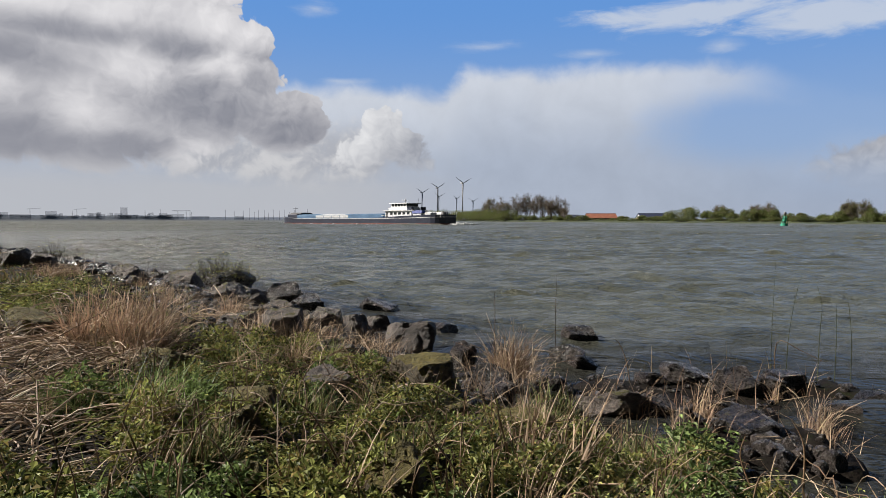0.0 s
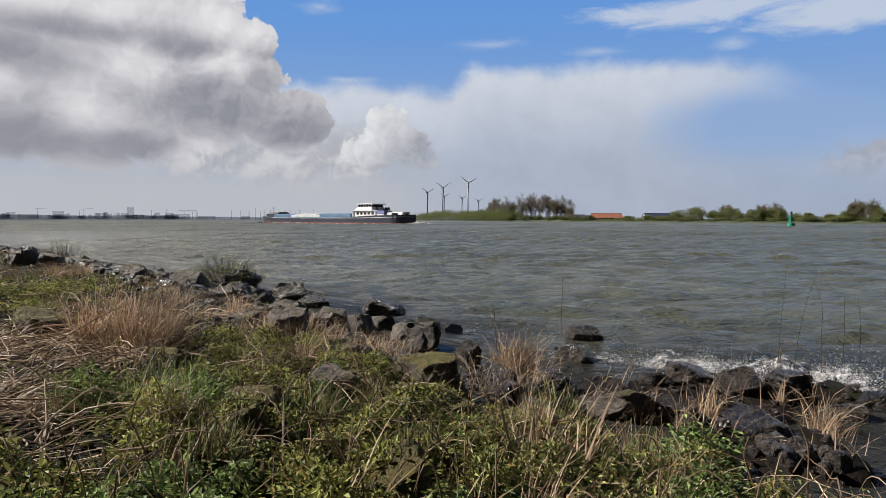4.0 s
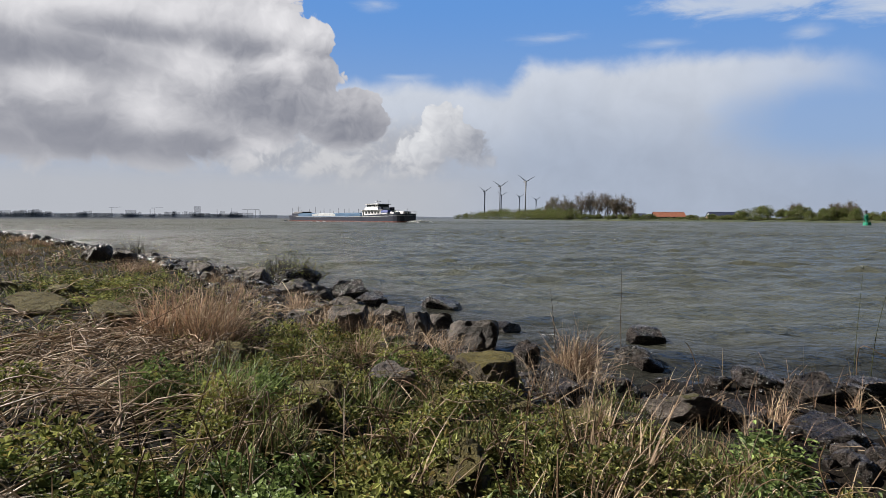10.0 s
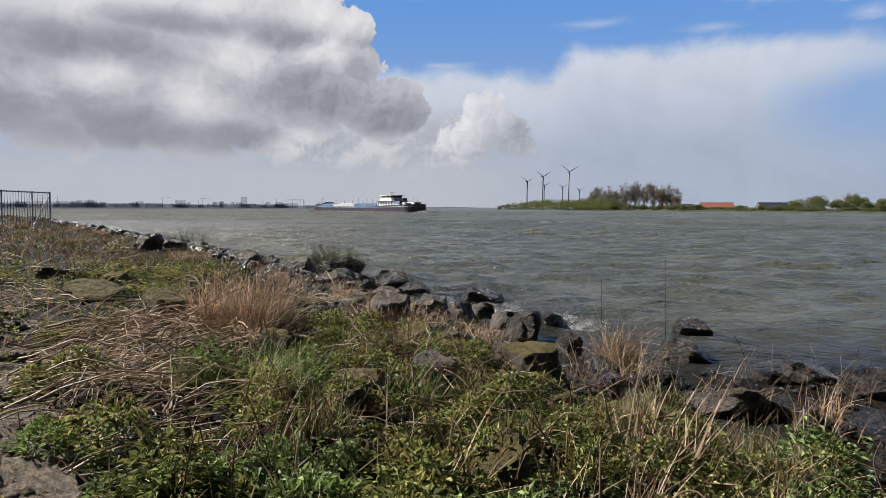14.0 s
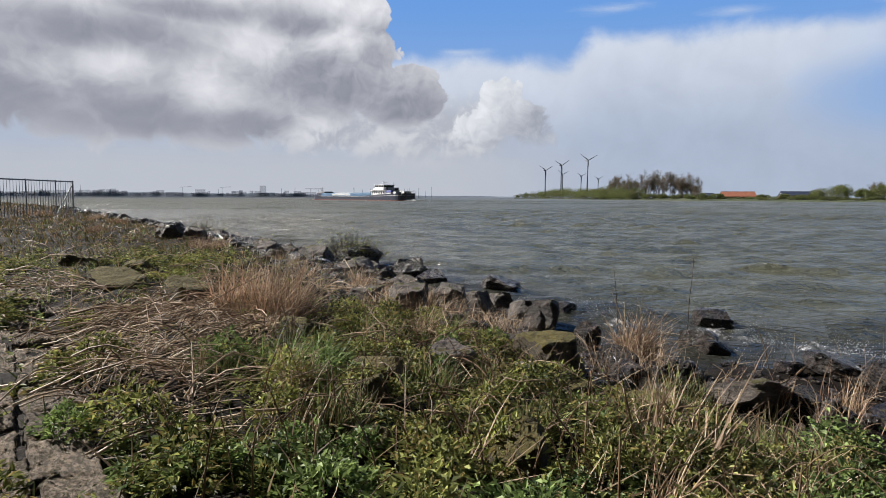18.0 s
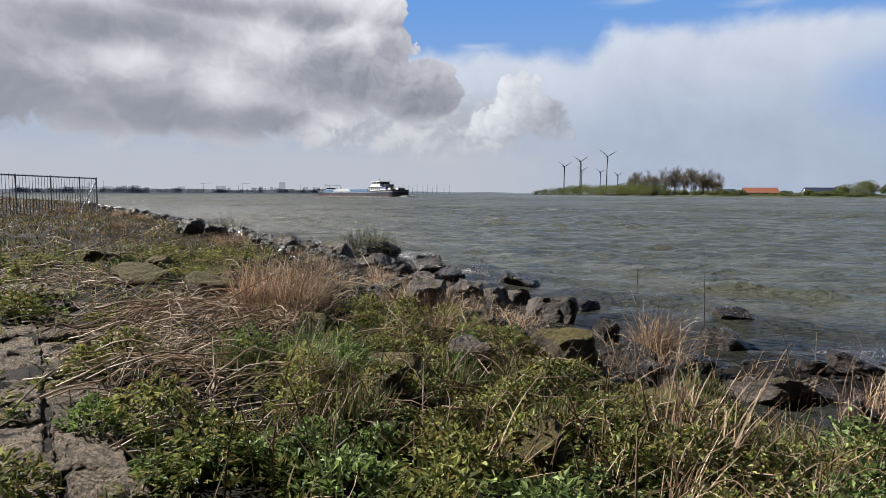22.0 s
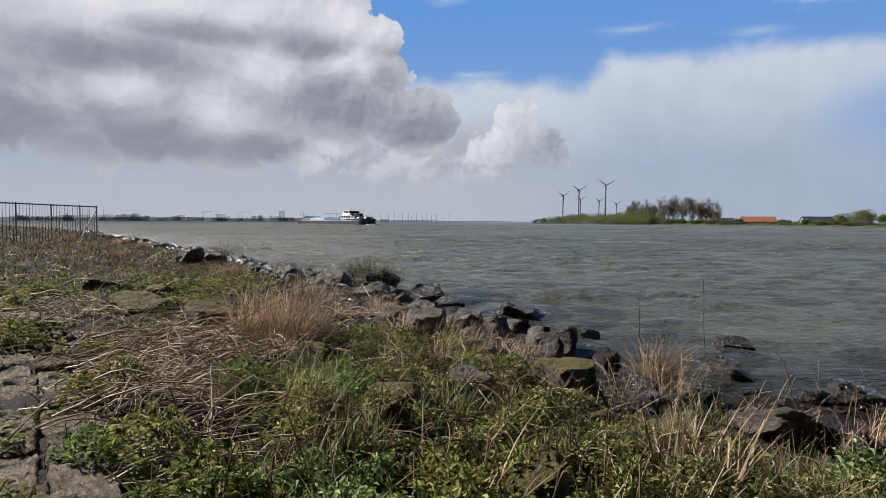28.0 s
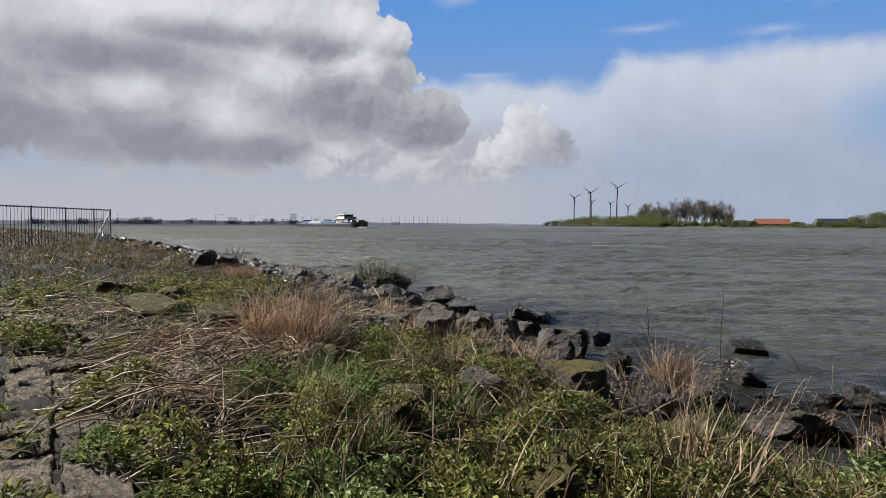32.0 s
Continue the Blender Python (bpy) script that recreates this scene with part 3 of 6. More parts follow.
def shore_s(x, y):
    """Distance from the waterline, positive on land."""
    x, y = np.asarray(x, float), np.asarray(y, float)
    best, sign = np.full(x.shape, 1e9), np.ones(x.shape)
    for (ax, ay), (bx, by) in zip(SHORE[:-1], SHORE[1:]):
        dx, dy = bx - ax, by - ay
        k = np.clip(((x - ax) * dx + (y - ay) * dy) / (dx * dx + dy * dy), 0, 1)
        d = np.hypot(x - ax - k * dx, y - ay - k * dy)
        side = np.where(dx * (y - ay) - dy * (x - ax) > 0, 1.0, -1.0)
        near = d < best - 1e-6
        best, sign = np.where(near, d, best), np.where(near, side, sign)
    return best * sign


def fbm(x, y, size, seed, n=14):
    """Smooth bumps of about that size, between about -1 and 1."""
    r = np.random.RandomState(seed)
    out = np.zeros(np.shape(x))
    for i in range(n):
        a, p, k = r.uniform(0, 2 * math.pi), r.uniform(0, 2 * math.pi), 2 * math.pi / (size * r.uniform(0.5, 1.6))
        out = out + np.sin((x * math.cos(a) + y * math.sin(a)) * k + p)
    return out / n * 2.2


def shelf(x, y):
    """Above zero on the low shelf of mud and stones."""
    d = np.minimum(np.hypot((x - 4.0) / 2.7, (y - 7.15) / 1.2), np.hypot((x - 3.75) / 0.95, (y - 5.6) / 1.1))
    return 1 - d + 0.12 * fbm(x, y, 1.1, 6)


def ground_z(x, y):
    x, y = np.asarray(x, float), np.asarray(y, float)
    s = shore_s(x, y)
    z = np.interp(s, [-60, -14, -5, -1.2, 0, 0.8, 1.8, 3.6, 5.5, 8, 13, 18, 27, 60], [-6, -3.0, -0.6, -0.32, -0.06, 0.20, 0.42, 0.64, 0.70, 0.76, 1.0, 1.5, 2.2, 2.5])
    z = z * np.where(z > 0, 1 + 0.019 * np.clip(y - 6, 0, 45), 1)
    z = z + np.clip(s + 1, 0, 1) * (0.06 * fbm(x, y, 1.3, 1) + 0.04 * fbm(x, y, 0.5, 2))
    # low muddy shelf before the bank, with two pools
    w = np.clip(shelf(x, y) * 4, 0, 1)
    z = np.where(w > 0, np.maximum(z, -0.35 * (1 - w) + w * (0.085 + 0.055 * fbm(x, y, 0.9, 3) + 0.03 * fbm(x, y, 0.35, 4))), z)
    for cx, cy, rx, ry in ((2.42, 6.35, 0.34, 0.75), (5.35, 6.25, 0.75, 0.75)):
        z = z - 0.42 * np.exp(-(((x - cx) / rx) ** 2 + ((y - cy) / ry) ** 2) * 1.4)
    return z


# ---------------------------------------------------------------- land and water
gx = spread(-1500, -14, 9, 1500, 0.16, 1.08)
gy = spread(-400, 0, 26, 2500, 0.16, 1.08)
GX, GY = np.meshgrid(gx, gy, indexing="ij")
GZ = ground_z(GX, GY)
thing("ground", np.stack([GX, GY, GZ], -1), grid_faces(len(gx), len(gy)), MUD, True, None, "sloping river bank, soil coloured near black as shade under grass", "river bank", kind="structure")

base = 4600.0
thing("water", [(-base, -300, -0.22), (base, -300, -0.22), (base, base, -0.22), (-base, base, -0.22)], [(0, 1, 2, 3)], WATER, False, None, "wide grey-green river reaching the horizon", "river", kind="structure")


def wave_sheet(seed, fine, run, lengths, height, low):
    """A rigid sheet of choppy water; its y axis points up the wind, from where the waves come."""
    r = np.random.RandomState(seed)
    xs, ys = spread(-700, -48, 48, 700, fine, 1.07), spread(-30, -8, 82 + run, 760, fine, 1.08)
    X, Y = np.meshgrid(xs, ys, indexing="ij")
    step = np.maximum(np.gradient(xs)[:, None], np.gradient(ys)[None])
    Z = np.zeros(X.shape)
    for i in range(26):
        lam = lengths[0] * (lengths[1] / lengths[0]) ** r.uniform()
        a, ph = r.normal(0, 0.45), r.uniform(0, 6.28)
        k = 2 * math.pi / lam
        s = np.sin(k * (X * math.sin(a) + Y * math.cos(a)) + ph + 0.8 * fbm(X, Y, lam * 5, seed * 50 + i, 3))
        keep = np.clip(lam / (3 * step) - 0.4, 0, 1)
        Z += keep * lam ** 0.8 * (np.exp(1.1 * s) / 1.6 - 0.85)
    Z *= height / 4.2
    gust = 0.75 + 0.35 * fbm(X, Y, 22, seed + 7)
    Z = Z * np.clip(gust, 0.3, 1.3) - low
    ob = thing("river_waves", np.stack([X, Y, Z], -1), grid_faces(len(xs), len(ys)), WATER, True, None, "choppy grey-green river water with short wind waves", "water", kind="structure")
    return ob


WAVES = [(wave_sheet(3, 0.30, 50, (0.6, 4.2), 0.068, 0.0), 33, 1.5), (wave_sheet(8, 0.34, 28, (0.55, 2.6), 0.07, 0.03), 20, 0.85)]



def far_waves(seed, fine):
    """The rigid sheet of longer waves further out; towards the shore it dips under the near ones."""
    r = np.random.RandomState(seed)
    xs, ys = spread(-900, -230, 300, 900, fine, 1.1), spread(60, 70, 430, 1200, fine, 1.1)
    X, Y = np.meshgrid(xs, ys, indexing="ij")
    Z = np.zeros(X.shape)
    for i in range(22):
        lam = r.uniform(4, 11)
        a, ph = r.normal(0, 0.3), r.uniform(0, 6.28)
        s = np.sin(2 * math.pi / lam * (X * math.sin(a) + Y * math.cos(a)) + ph + 1.3 * fbm(X, Y, lam * 4, seed * 50 + i, 3))
        Z += lam ** 0.5 * (np.exp(1.2 * s) / 1.7 - 0.8)
    Z *= 0.021 * np.clip(0.8 + 0.5 * fbm(X, Y, 60, seed + 3), 0.3, 1.5)
    fade = np.clip((Y - 72) / 25, 0, 1) * np.clip((700 - Y) / 250, 0, 1) * np.clip((700 - np.abs(X)) / 350, 0, 1)
    Z = Z * fade - 0.45 * (1 - np.clip((Y - 72) / 25, 0, 1)) - 0.15
    return thing("river_waves", np.stack([X, Y, Z], -1), grid_faces(len(xs), len(ys)), WATER, True, None, "wind-blown grey-green waves further out on the river", "water", kind="structure")


WAVES.append((far_waves(5, 1.35), 27, 1.3))

# sky with clouds, far behind everything
azs, els = np.linspace(-72, 76, 75), np.linspace(-0.6, 33, 26)
A, E = np.meshgrid(np.radians(azs), np.radians(els), indexing="ij")
R = 3500.0
shell = np.stack([R * np.sin(A) * np.cos(E), R * np.cos(A) * np.cos(E), R * np.sin(E)], -1)
clouds = thing("sky_backdrop", shell, grid_faces(len(azs), len(els)), CLOUDS, True, None, "blue spring sky with a grey-bellied cumulus bank and thin white sheet", "sky", kind="structure")
layer = clouds.data.uv_layers.new(name="bearing")
loop_v = np.zeros(len(clouds.data.loops), np.int32)
clouds.data.loops.foreach_get("vertex_index", loop_v)
layer.data.foreach_set("uv", np.stack([np.degrees(A), np.degrees(E)], -1).reshape(-1, 2)[loop_v].astype(np.float32).ravel())


def polar(az, d, z=0.0):
    return (d * math.sin(radians(az)), d * math.cos(radians(az)), z)


# ---------------------------------------------------------------- the far shores
FAR_EDGE = [(3.4, 1260), (6, 1000), (9, 800), (13, 640), (18, 549), (26, 480), (33, 430), (39, 401), (50, 360), (75, 330)]


def far_edge(az):
    return float(np.interp(az, [a for a, _ in FAR_EDGE], [d for _, d in FAR_EDGE]))


def far_bank():
    V, cols = [], np.concatenate([np.linspace(3.4, 50, 94), np.linspace(51, 75, 10)])
    prof = [(-2, -0.6), (0, 0.1), (3, 0.7), (14, 1.2), (22, 2.1), (32, 2.2), (60, 1.4), (400, 1.2)]
    for a in cols:
        d = far_edge(a)
        fade = min(1.0, (a - 3.3) / 2.5)
        for off, z in prof:
            w = 0.25 * math.sin(a * 9.1) + 0.2 * math.sin(a * 23.7 + off)
            V.append(polar(a, d + off * (0.3 + 0.7 * fade), z * (0.5 + 0.5 * fade) + (w if z > 0.5 else 0)))
    thing("far_bank", V, grid_faces(len(cols), len(prof)), FAR_GRASS, True, None, "low green dyke on the far side of the river", "river bank", kind="structure")


far_bank()


def far_shore():
    V, cols = [], np.linspace(-62, 6, 140)
    for i, a in enumerate(cols):
        d = 2600 + max(0, a + 14) * 38
        h = 13 + 5.0 * max(0, fbm(np.array(a), np.array(0.0), 9, 31)) + 5.5 * math.exp(-((a + 26) / 5) ** 2)
        h = h * float(np.interp(a, [-62, -12, 0, 6], [1, 0.8, 0.45, 0.4]))
        for off, z in ((-4, -0.5), (0, 1.0), (12, h * 0.8), (60, h), (300, 1)):
            V.append(polar(a, d + off, z))
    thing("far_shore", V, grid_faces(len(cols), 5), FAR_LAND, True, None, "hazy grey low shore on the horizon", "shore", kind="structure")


far_shore()


def industry():
    r = random.Random(5)
    d = 2590

    def block(name, az, w, h, label, kind="building", taper=1.0, mat=INDUSTRY):
        x, y, _ = polar(az, d + 25)
        b = root(name, pose(x, y, 0, 0, 0, -az), label, kind, "buildings on the horizon")
        bm = box(-w / 2, w / 2, -w / 3, w / 3, -1, h)
        for v in bm.verts:
            if v.co.z > 1:
                v.co.x *= taper
                v.co.y *= taper
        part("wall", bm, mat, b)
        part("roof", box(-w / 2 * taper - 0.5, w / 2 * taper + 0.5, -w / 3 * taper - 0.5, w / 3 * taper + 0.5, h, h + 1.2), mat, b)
        return b

    t = block("cooling_tower", -17.8, 25, 41, "squat grey cooling tower on the horizon", "tower", 0.92)
    for i, (a, w, h) in enumerate([(-19.9, 36, 20), (-19.4, 28, 18), (-24.6, 60, 15), (-28.5, 50, 17), (-29.8, 60, 19), (-22.9, 40, 13), (-13.9, 40, 18), (-16.5, 40, 13), (-9.2, 30, 12), (-26.6, 30, 13), (-33.5, 60, 18), (-36.5, 40, 16), (-12.2, 60, 11), (-15.2, 30, 11)]):
        block("industrial_building", a, w, h, "grey industrial hall on the far shore")

    for i in range(90):
        block("industrial_building", r.uniform(-37, -14), r.uniform(10, 44), r.choice((9, 12, 14, 17, 20, 24)) * r.uniform(0.8, 1.1), "hazy grey shed on the far shore", taper=r.choice((1.0, 1.0, 0.8, 0.6)))

    def stack(az, h, rad, label="slim grey factory stack on the horizon"):
        x, y, _ = polar(az, d + 15 + r.uniform(0, 20))
        s = root("factory_stack", pose(x, y, 0), label, "stack", "factory stacks on the horizon")
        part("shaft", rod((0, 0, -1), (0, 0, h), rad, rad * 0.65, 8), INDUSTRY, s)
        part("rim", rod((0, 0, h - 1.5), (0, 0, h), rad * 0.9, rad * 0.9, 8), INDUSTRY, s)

    for a, h in [(-21.3, 29), (-29.6, 26), (-16.3, 32), (-15.2, 36), (-13.0, 33), (-12.9, 26), (-18.9, 20), (-18.6, 21), (-10.3, 36), (-9.6, 30), (-8.9, 33), (-8.4, 43), (-8.0, 28), (-7.7, 36), (-7.2, 35), (-6.9, 26), (-6.5, 38), (-6.0, 34), (-5.6, 37), (-5.2, 28), (-4.8, 36), (-3.7, 40), (-4.2, 24), (-31.2, 40), (-32.2, 37)]:
        stack(a, h, r.uniform(1.1, 2.0))
    # gantry crane
    x, y, _ = polar(-13.6, d)
    c = root("gantry_crane", pose(x, y, 0, 0, 0, 13), "grey gantry crane on the horizon", "crane")
    for sx in (-14, 14):
        part("leg", rod((sx, 0, -1), (sx, 0, 30), 1.2), INDUSTRY, c)
    part("beam", box(-34, 26, -1.5, 1.5, 30, 33), INDUSTRY, c)
    for az in (-21.0, -24.0):
        x, y, _ = polar(az, d)
        c = root("harbour_crane", pose(x, y, 0, 0, 0, 20), "slender harbour crane with a long jib", "crane")
        part("mast", rod((0, 0, -1), (0, 0, 34), 1.0), INDUSTRY, c)
        part("jib", rod((-9, 0, 34), (30, 0, 37), 0.9), INDUSTRY, c)


industry()


def wind_turbine(az, d, hub, blade, face, turn):
    x, y, _ = polar(az, d)
    w = root("wind_turbine", pose(x, y, 0), "pale grey wind turbine standing still, two blades raised", "wind turbine", "wind turbines behind the far bank")
    part("tower", rod((0, 0, -1), (0, 0, hub), 1.7, 1.0, 12), TURBINE, w, smooth=True)
    rot = pose(0, 0, hub, 0, 0, face)
    part("nacelle", box(-1.6, 1.6, -2.2, 6.5, -1.6, 1.8, 0.4), TURBINE, w, "", rot)
    hubp = part("hub", rod((0, -2.2, 0), (0, -4.2, 0), 1.5, 0.5, 10), TURBINE, w, "", rot)
    for i in range(3):
        bm = bmesh.new()
        rings = []
        for s in np.linspace(0, 1, 7):
            c = (0.8 if s < 0.05 else 2.3) * (1 - 0.8 * s)
            th = 0.5 * (1 - 0.8 * s)
            rings.append([bm.verts.new((sx * c * 0.5, -3.2 + sy * th * 0.5, 1.0 + s * blade)) for sx, sy in ((-1, 0), (0, -1), (1, 0), (0, 1))])
        for a, b in zip(rings[:-1], rings[1:]):
            for j in range(4):
                bm.faces.new((a[j], a[(j + 1) % 4], b[(j + 1) % 4], b[j]))
        bm.faces.new(rings[-1])
        bmesh.ops.recalc_face_normals(bm, faces=bm.faces[:])
        bm.transform(pose(0, 0, 0, 0, turn + 120 * i, 0))
        part("blade", bm, TURBINE, w, "", rot)


for az, el, d, blade, turn in [(9.46, 3.10, 1500, 25, 62), (7.3, 2.70, 1700, 25, 58), (5.98, 2.28, 1900, 25, 60), (7.42, 1.95, 2350, 25, 63), (8.95, 1.80, 2400, 22, 60), (10.35, 1.55, 2500, 23, 58)]:
    wind_turbine(az, d, d * math.tan(radians(el)) + EYE, blade, 34 - az, turn)


def branch_paths(r, base, height, levels=4, spreading=0.5, trunk=0.28):
    """Tapered limbs of a bare tree: lists of (path, radius) by repeated forking."""
    out = []

    def grow(p, d, length, rad, lev):
        pts = [p]
        for i in range(3):
            d = (d + Vector((r.gauss(0, 0.16), r.gauss(0, 0.16), 0.02))).normalized()
            pts.append(pts[-1] + d * length / 3)
        out.append((pts, rad))
        if lev < levels:
            for i in range(r.choice((2, 3, 3)) if lev else 5):
                k = r.uniform(0.15, 1.0)
                q = pts[min(3, int(k * 3) + 1)] if lev else pts[0].lerp(pts[3], k)
                side = Vector((r.gauss(0, 1), r.gauss(0, 1), 0.25)).normalized()
                grow(q, (d + side * spreading * r.uniform(0.6, 1.4)).normalized(), length * r.uniform(0.5, 0.72), rad * 0.5, lev + 1)

    for i in range(3):
        grow(Vector(base) + Vector((r.uniform(-2, 2), r.uniform(-1.5, 1.5), 0)), Vector((r.gauss(0, 0.2), r.gauss(0, 0.2), 1)).normalized(), height * r.uniform(0.36, 0.46), trunk, 0)
    return out


def bare_tree(az, off, height, seed, leafy=0.0, trunk=0.3):
    r = random.Random(seed)
    rn = np.random.RandomState(seed)
    d = far_edge(az) + off
    x, y, _ = polar(az, d)
    t = root("tree", pose(x, y, 1.4), "bare spring tree with fine brown twigs on the far bank" if leafy < 0.5 else "tree with fresh green leaves on the far bank", "tree", "trees on the far bank")
    paths = branch_paths(r, (0, 0, -0.8), height, 4, 1.25, trunk)
    P = np.array([[tuple(q) for q in p] for p, _ in paths])
    top = P[..., 2].max()
    P[..., 2] *= height / top
    P[..., :2] *= 0.8
    rad = np.array([max(q, 0.075) for _, q in paths])
    nb = 1 + 5
    v, f = tubes(P[:nb], rad[:nb], 6)
    thing("trunk", v, f, FAR_BARK, True, t)
    v, f = tubes(P[nb:], rad[nb:], 3)
    thing("branch_work", v, f, FAR_BARK, True, t)
    tips = P[9:, 1:].reshape(-1, 3)
    n = 5200
    src = tips[rn.randint(0, len(tips), n)] + rn.normal(0, 0.75, (n, 3))
    v, f = ribbons(rn, src, rn.uniform(0.5, 1.3, n), np.full(n, 0.085), rn.uniform(0, 1.7, n), rn.uniform(-0.3, 0.5, n), rn.uniform(0, 6.28, n), 2)
    thing("twig_crown", v, f, FAR_TWIG, False, t)
    if leafy:
        n = int(3500 * leafy)
        src = tips[rn.randint(0, len(tips), n)] + rn.normal(0, 0.55, (n, 3))
        v, f = leaves(rn, src, rn.normal(0, 1, (n, 3)), rn.uniform(0.3, 0.6, n), rn.uniform(0.2, 0.4, n))
        thing("crown", v, f, FAR_LEAF, False, t)


def bush(az, off, w, h, seed, n=1100, label="rounded green willow shrub on the far bank", mat=None):
    n = int(n * 1.7)
    rn = np.random.RandomState(seed)
    x, y, _ = polar(az, far_edge(az) + off)
    b = root("shrub", pose(x, y, 0.25 + 0.75 * min(1.0, (az - 3.3) / 4)), label, "shrub", "shrubs on the far bank")
    k = rn.randint(4, 8)
    lobes = np.stack([rn.uniform(-0.36, 0.36, k) * w, rn.uniform(-0.3, 0.3, k) * w, rn.uniform(0.26, 0.66, k) * h], 1)
    size = rn.uniform(0.22, 0.36, k)
    i = rn.randint(0, k, n)
    q = rn.normal(0, 1, (n, 3))
    q /= np.linalg.norm(q, axis=1, keepdims=True)
    q *= rn.uniform(0.55, 1.08, n)[:, None]
    src = lobes[i] + q * np.stack([size[i] * w, size[i] * w, size[i] * h * 0.95], 1)
    src[:, 2] = np.clip(src[:, 2], 0.1, None)
    lf = rn.uniform(0.35, 0.85, n) * min(1.0, h / 5)
    v, f = leaves(rn, src, q + rn.normal(0, 0.6, (n, 3)), lf, lf * 0.6)
    thing("crown", v, f, mat or FAR_LEAF, False, b)
    m = 9
    P = np.zeros((m, 4, 3))
    a = rn.uniform(0, 6.28, m)
    for j, s in enumerate((0, 0.35, 0.7, 1.0)):
        P[:, j] = np.stack([np.cos(a) * w * 0.3 * s, np.sin(a) * w * 0.3 * s, np.full(m, -0.9 + s * h * 0.75 + 0.9 * s)], 1)
    v, f = tubes(P, np.full(m, 0.09), 4)
    thing("stem_work", v, f, FAR_BARK, True, b)


# wood of willows that narrows towards the point, then tall bare trees, then hedges
rb = random.Random(11)
for i in range(50):
    a = 3.7 + (i / 49) ** 0.8 * 9.6
    d = far_edge(a)
    hh = d * math.tan(radians(float(np.interp(a, [3.6, 5, 8, 10, 13], [0.30, 0.62, 0.92, 0.98, 1.0])))) * rb.uniform(0.8, 1.12) + 1.2
    bush(a, rb.uniform(4, 18), hh * rb.uniform(1.3, 1.9), hh, 100 + i, 1100)
for i, (a, el) in enumerate([(11.3, 1.4), (11.9, 1.9), (12.4, 2.0), (12.9, 1.95), (13.3, 1.5), (14.0, 1.8), (14.4, 2.2), (14.8, 2.3), (15.3, 2.3), (15.7, 2.1), (16.2, 2.0), (16.6, 1.9), (17.0, 1.95), (17.4, 2.0), (17.8, 1.85), (18.2, 1.5)]):
    bare_tree(a, 20 + (i % 3) * 9, (far_edge(a) + 25) * math.tan(radians(el)) + 0.7, 300 + i, 0.25 if a < 14 else 0.0, 0.34)
for i in range(22):
    a = 11 + i * 0.36
    bush(a, 12 + (i % 3) * 6, rb.uniform(5, 9), rb.uniform(3.0, 6), 1160 + i, 600)
for i, (a, w, el) in enumerate([(26.9, 11, 1.0), (27.7, 12, 1.15), (28.5, 12, 1.12), (29.3, 9, 0.85), (30.6, 11, 1.05), (32.3, 8, 0.95), (33.2, 9, 1.0), (34.1, 8, 0.95), (36.2, 7, 0.6), (37.3, 8, 0.62), (38.6, 7, 0.8), (41.6, 9, 1.0), (43.2, 11, 1.1), (24.4, 6, 0.45), (46, 10, 1.2), (49, 12, 1.3), (19.6, 9, 0.42), (22.9, 8, 0.4), (26.3, 9, 0.7), (31.5, 9, 0.62), (35.2, 8, 0.55), (37.9, 8, 0.6), (29.9, 8, 0.7), (32.8, 9, 0.75), (40.8, 8, 0.9)]):
    bush(a, 16, w, (far_edge(a) + 16) * math.tan(radians(el)) + 0.9, 200 + i, 1300)
for i, (a, el, lf) in enumerate([(30.4, 1.15, 0.15), (32.7, 1.15, 0.1), (33.4, 1.2, 0.1), (34.0, 1.1, 0.25), (39.5, 1.45, 1.0), (40.4, 1.4, 1.0), (39.0, 1.1, 0.8), (42.4, 1.3, 0.2)]):
    bare_tree(a, 24, (far_edge(a) + 24) * math.tan(radians(el)) + 0.7, 330 + i, lf, 0.26)
for i in range(76):
    a = 18.4 + i * 0.43
    bush(a, 8 + (i % 5) * 3, rb.uniform(6, 11), rb.uniform(2.0, 4.2) * (0.7 if a < 24.5 else 1.0), 240 + i, 620, "low green hedge growth along the far bank")


def house(az, off, width, depth, wall_h, roof_h, turn, roof, wall, label, gable=None):
    x, y, _ = polar(az, far_edge(az) + off)
    h = root("house", pose(x, y, 1.6, 0, 0, -az + turn), label, "house")
    part("wall", box(-width / 2, width / 2, -depth / 2, depth / 2, -0.8, wall_h), wall, h)
    for s, n in ((-1, 0), (1, 1)):
        part("gable", prism([(-depth / 2, wall_h), (depth / 2, wall_h), (0, wall_h + roof_h - 0.2)], s * width / 2 - 0.15 * (1 + s), s * width / 2 + 0.15 * (1 - s)), gable or wall, h)
    for s in (-1, 1):
        part("roof_slope", prism([(s * (depth / 2 + 0.6), wall_h - 0.25), (0, wall_h + roof_h), (0, wall_h + roof_h + 0.3), (s * (depth / 2 + 0.6), wall_h + 0.05)], -width / 2 - 0.5, width / 2 + 0.5), roof, h)
    part("ridge", rod((-width / 2 - 0.5, 0, wall_h + roof_h + 0.25), (width / 2 + 0.5, 0, wall_h + roof_h + 0.25), 0.2, 0.2, 6), roof, h)
    for i in range(4):
        wx = -width / 2 + width * (i + 0.5) / 4
        w = part("window", box(wx - 0.6, wx + 0.6, -depth / 2 - 0.06, -depth / 2 + 0.1, 0.8, wall_h - 0.3), GLASS, h)
        part("window_frame", box(wx - 0.7, wx + 0.7, -depth / 2 - 0.1, -depth / 2 - 0.065, wall_h - 0.3, wall_h - 0.15), WHITE, w)
    return h


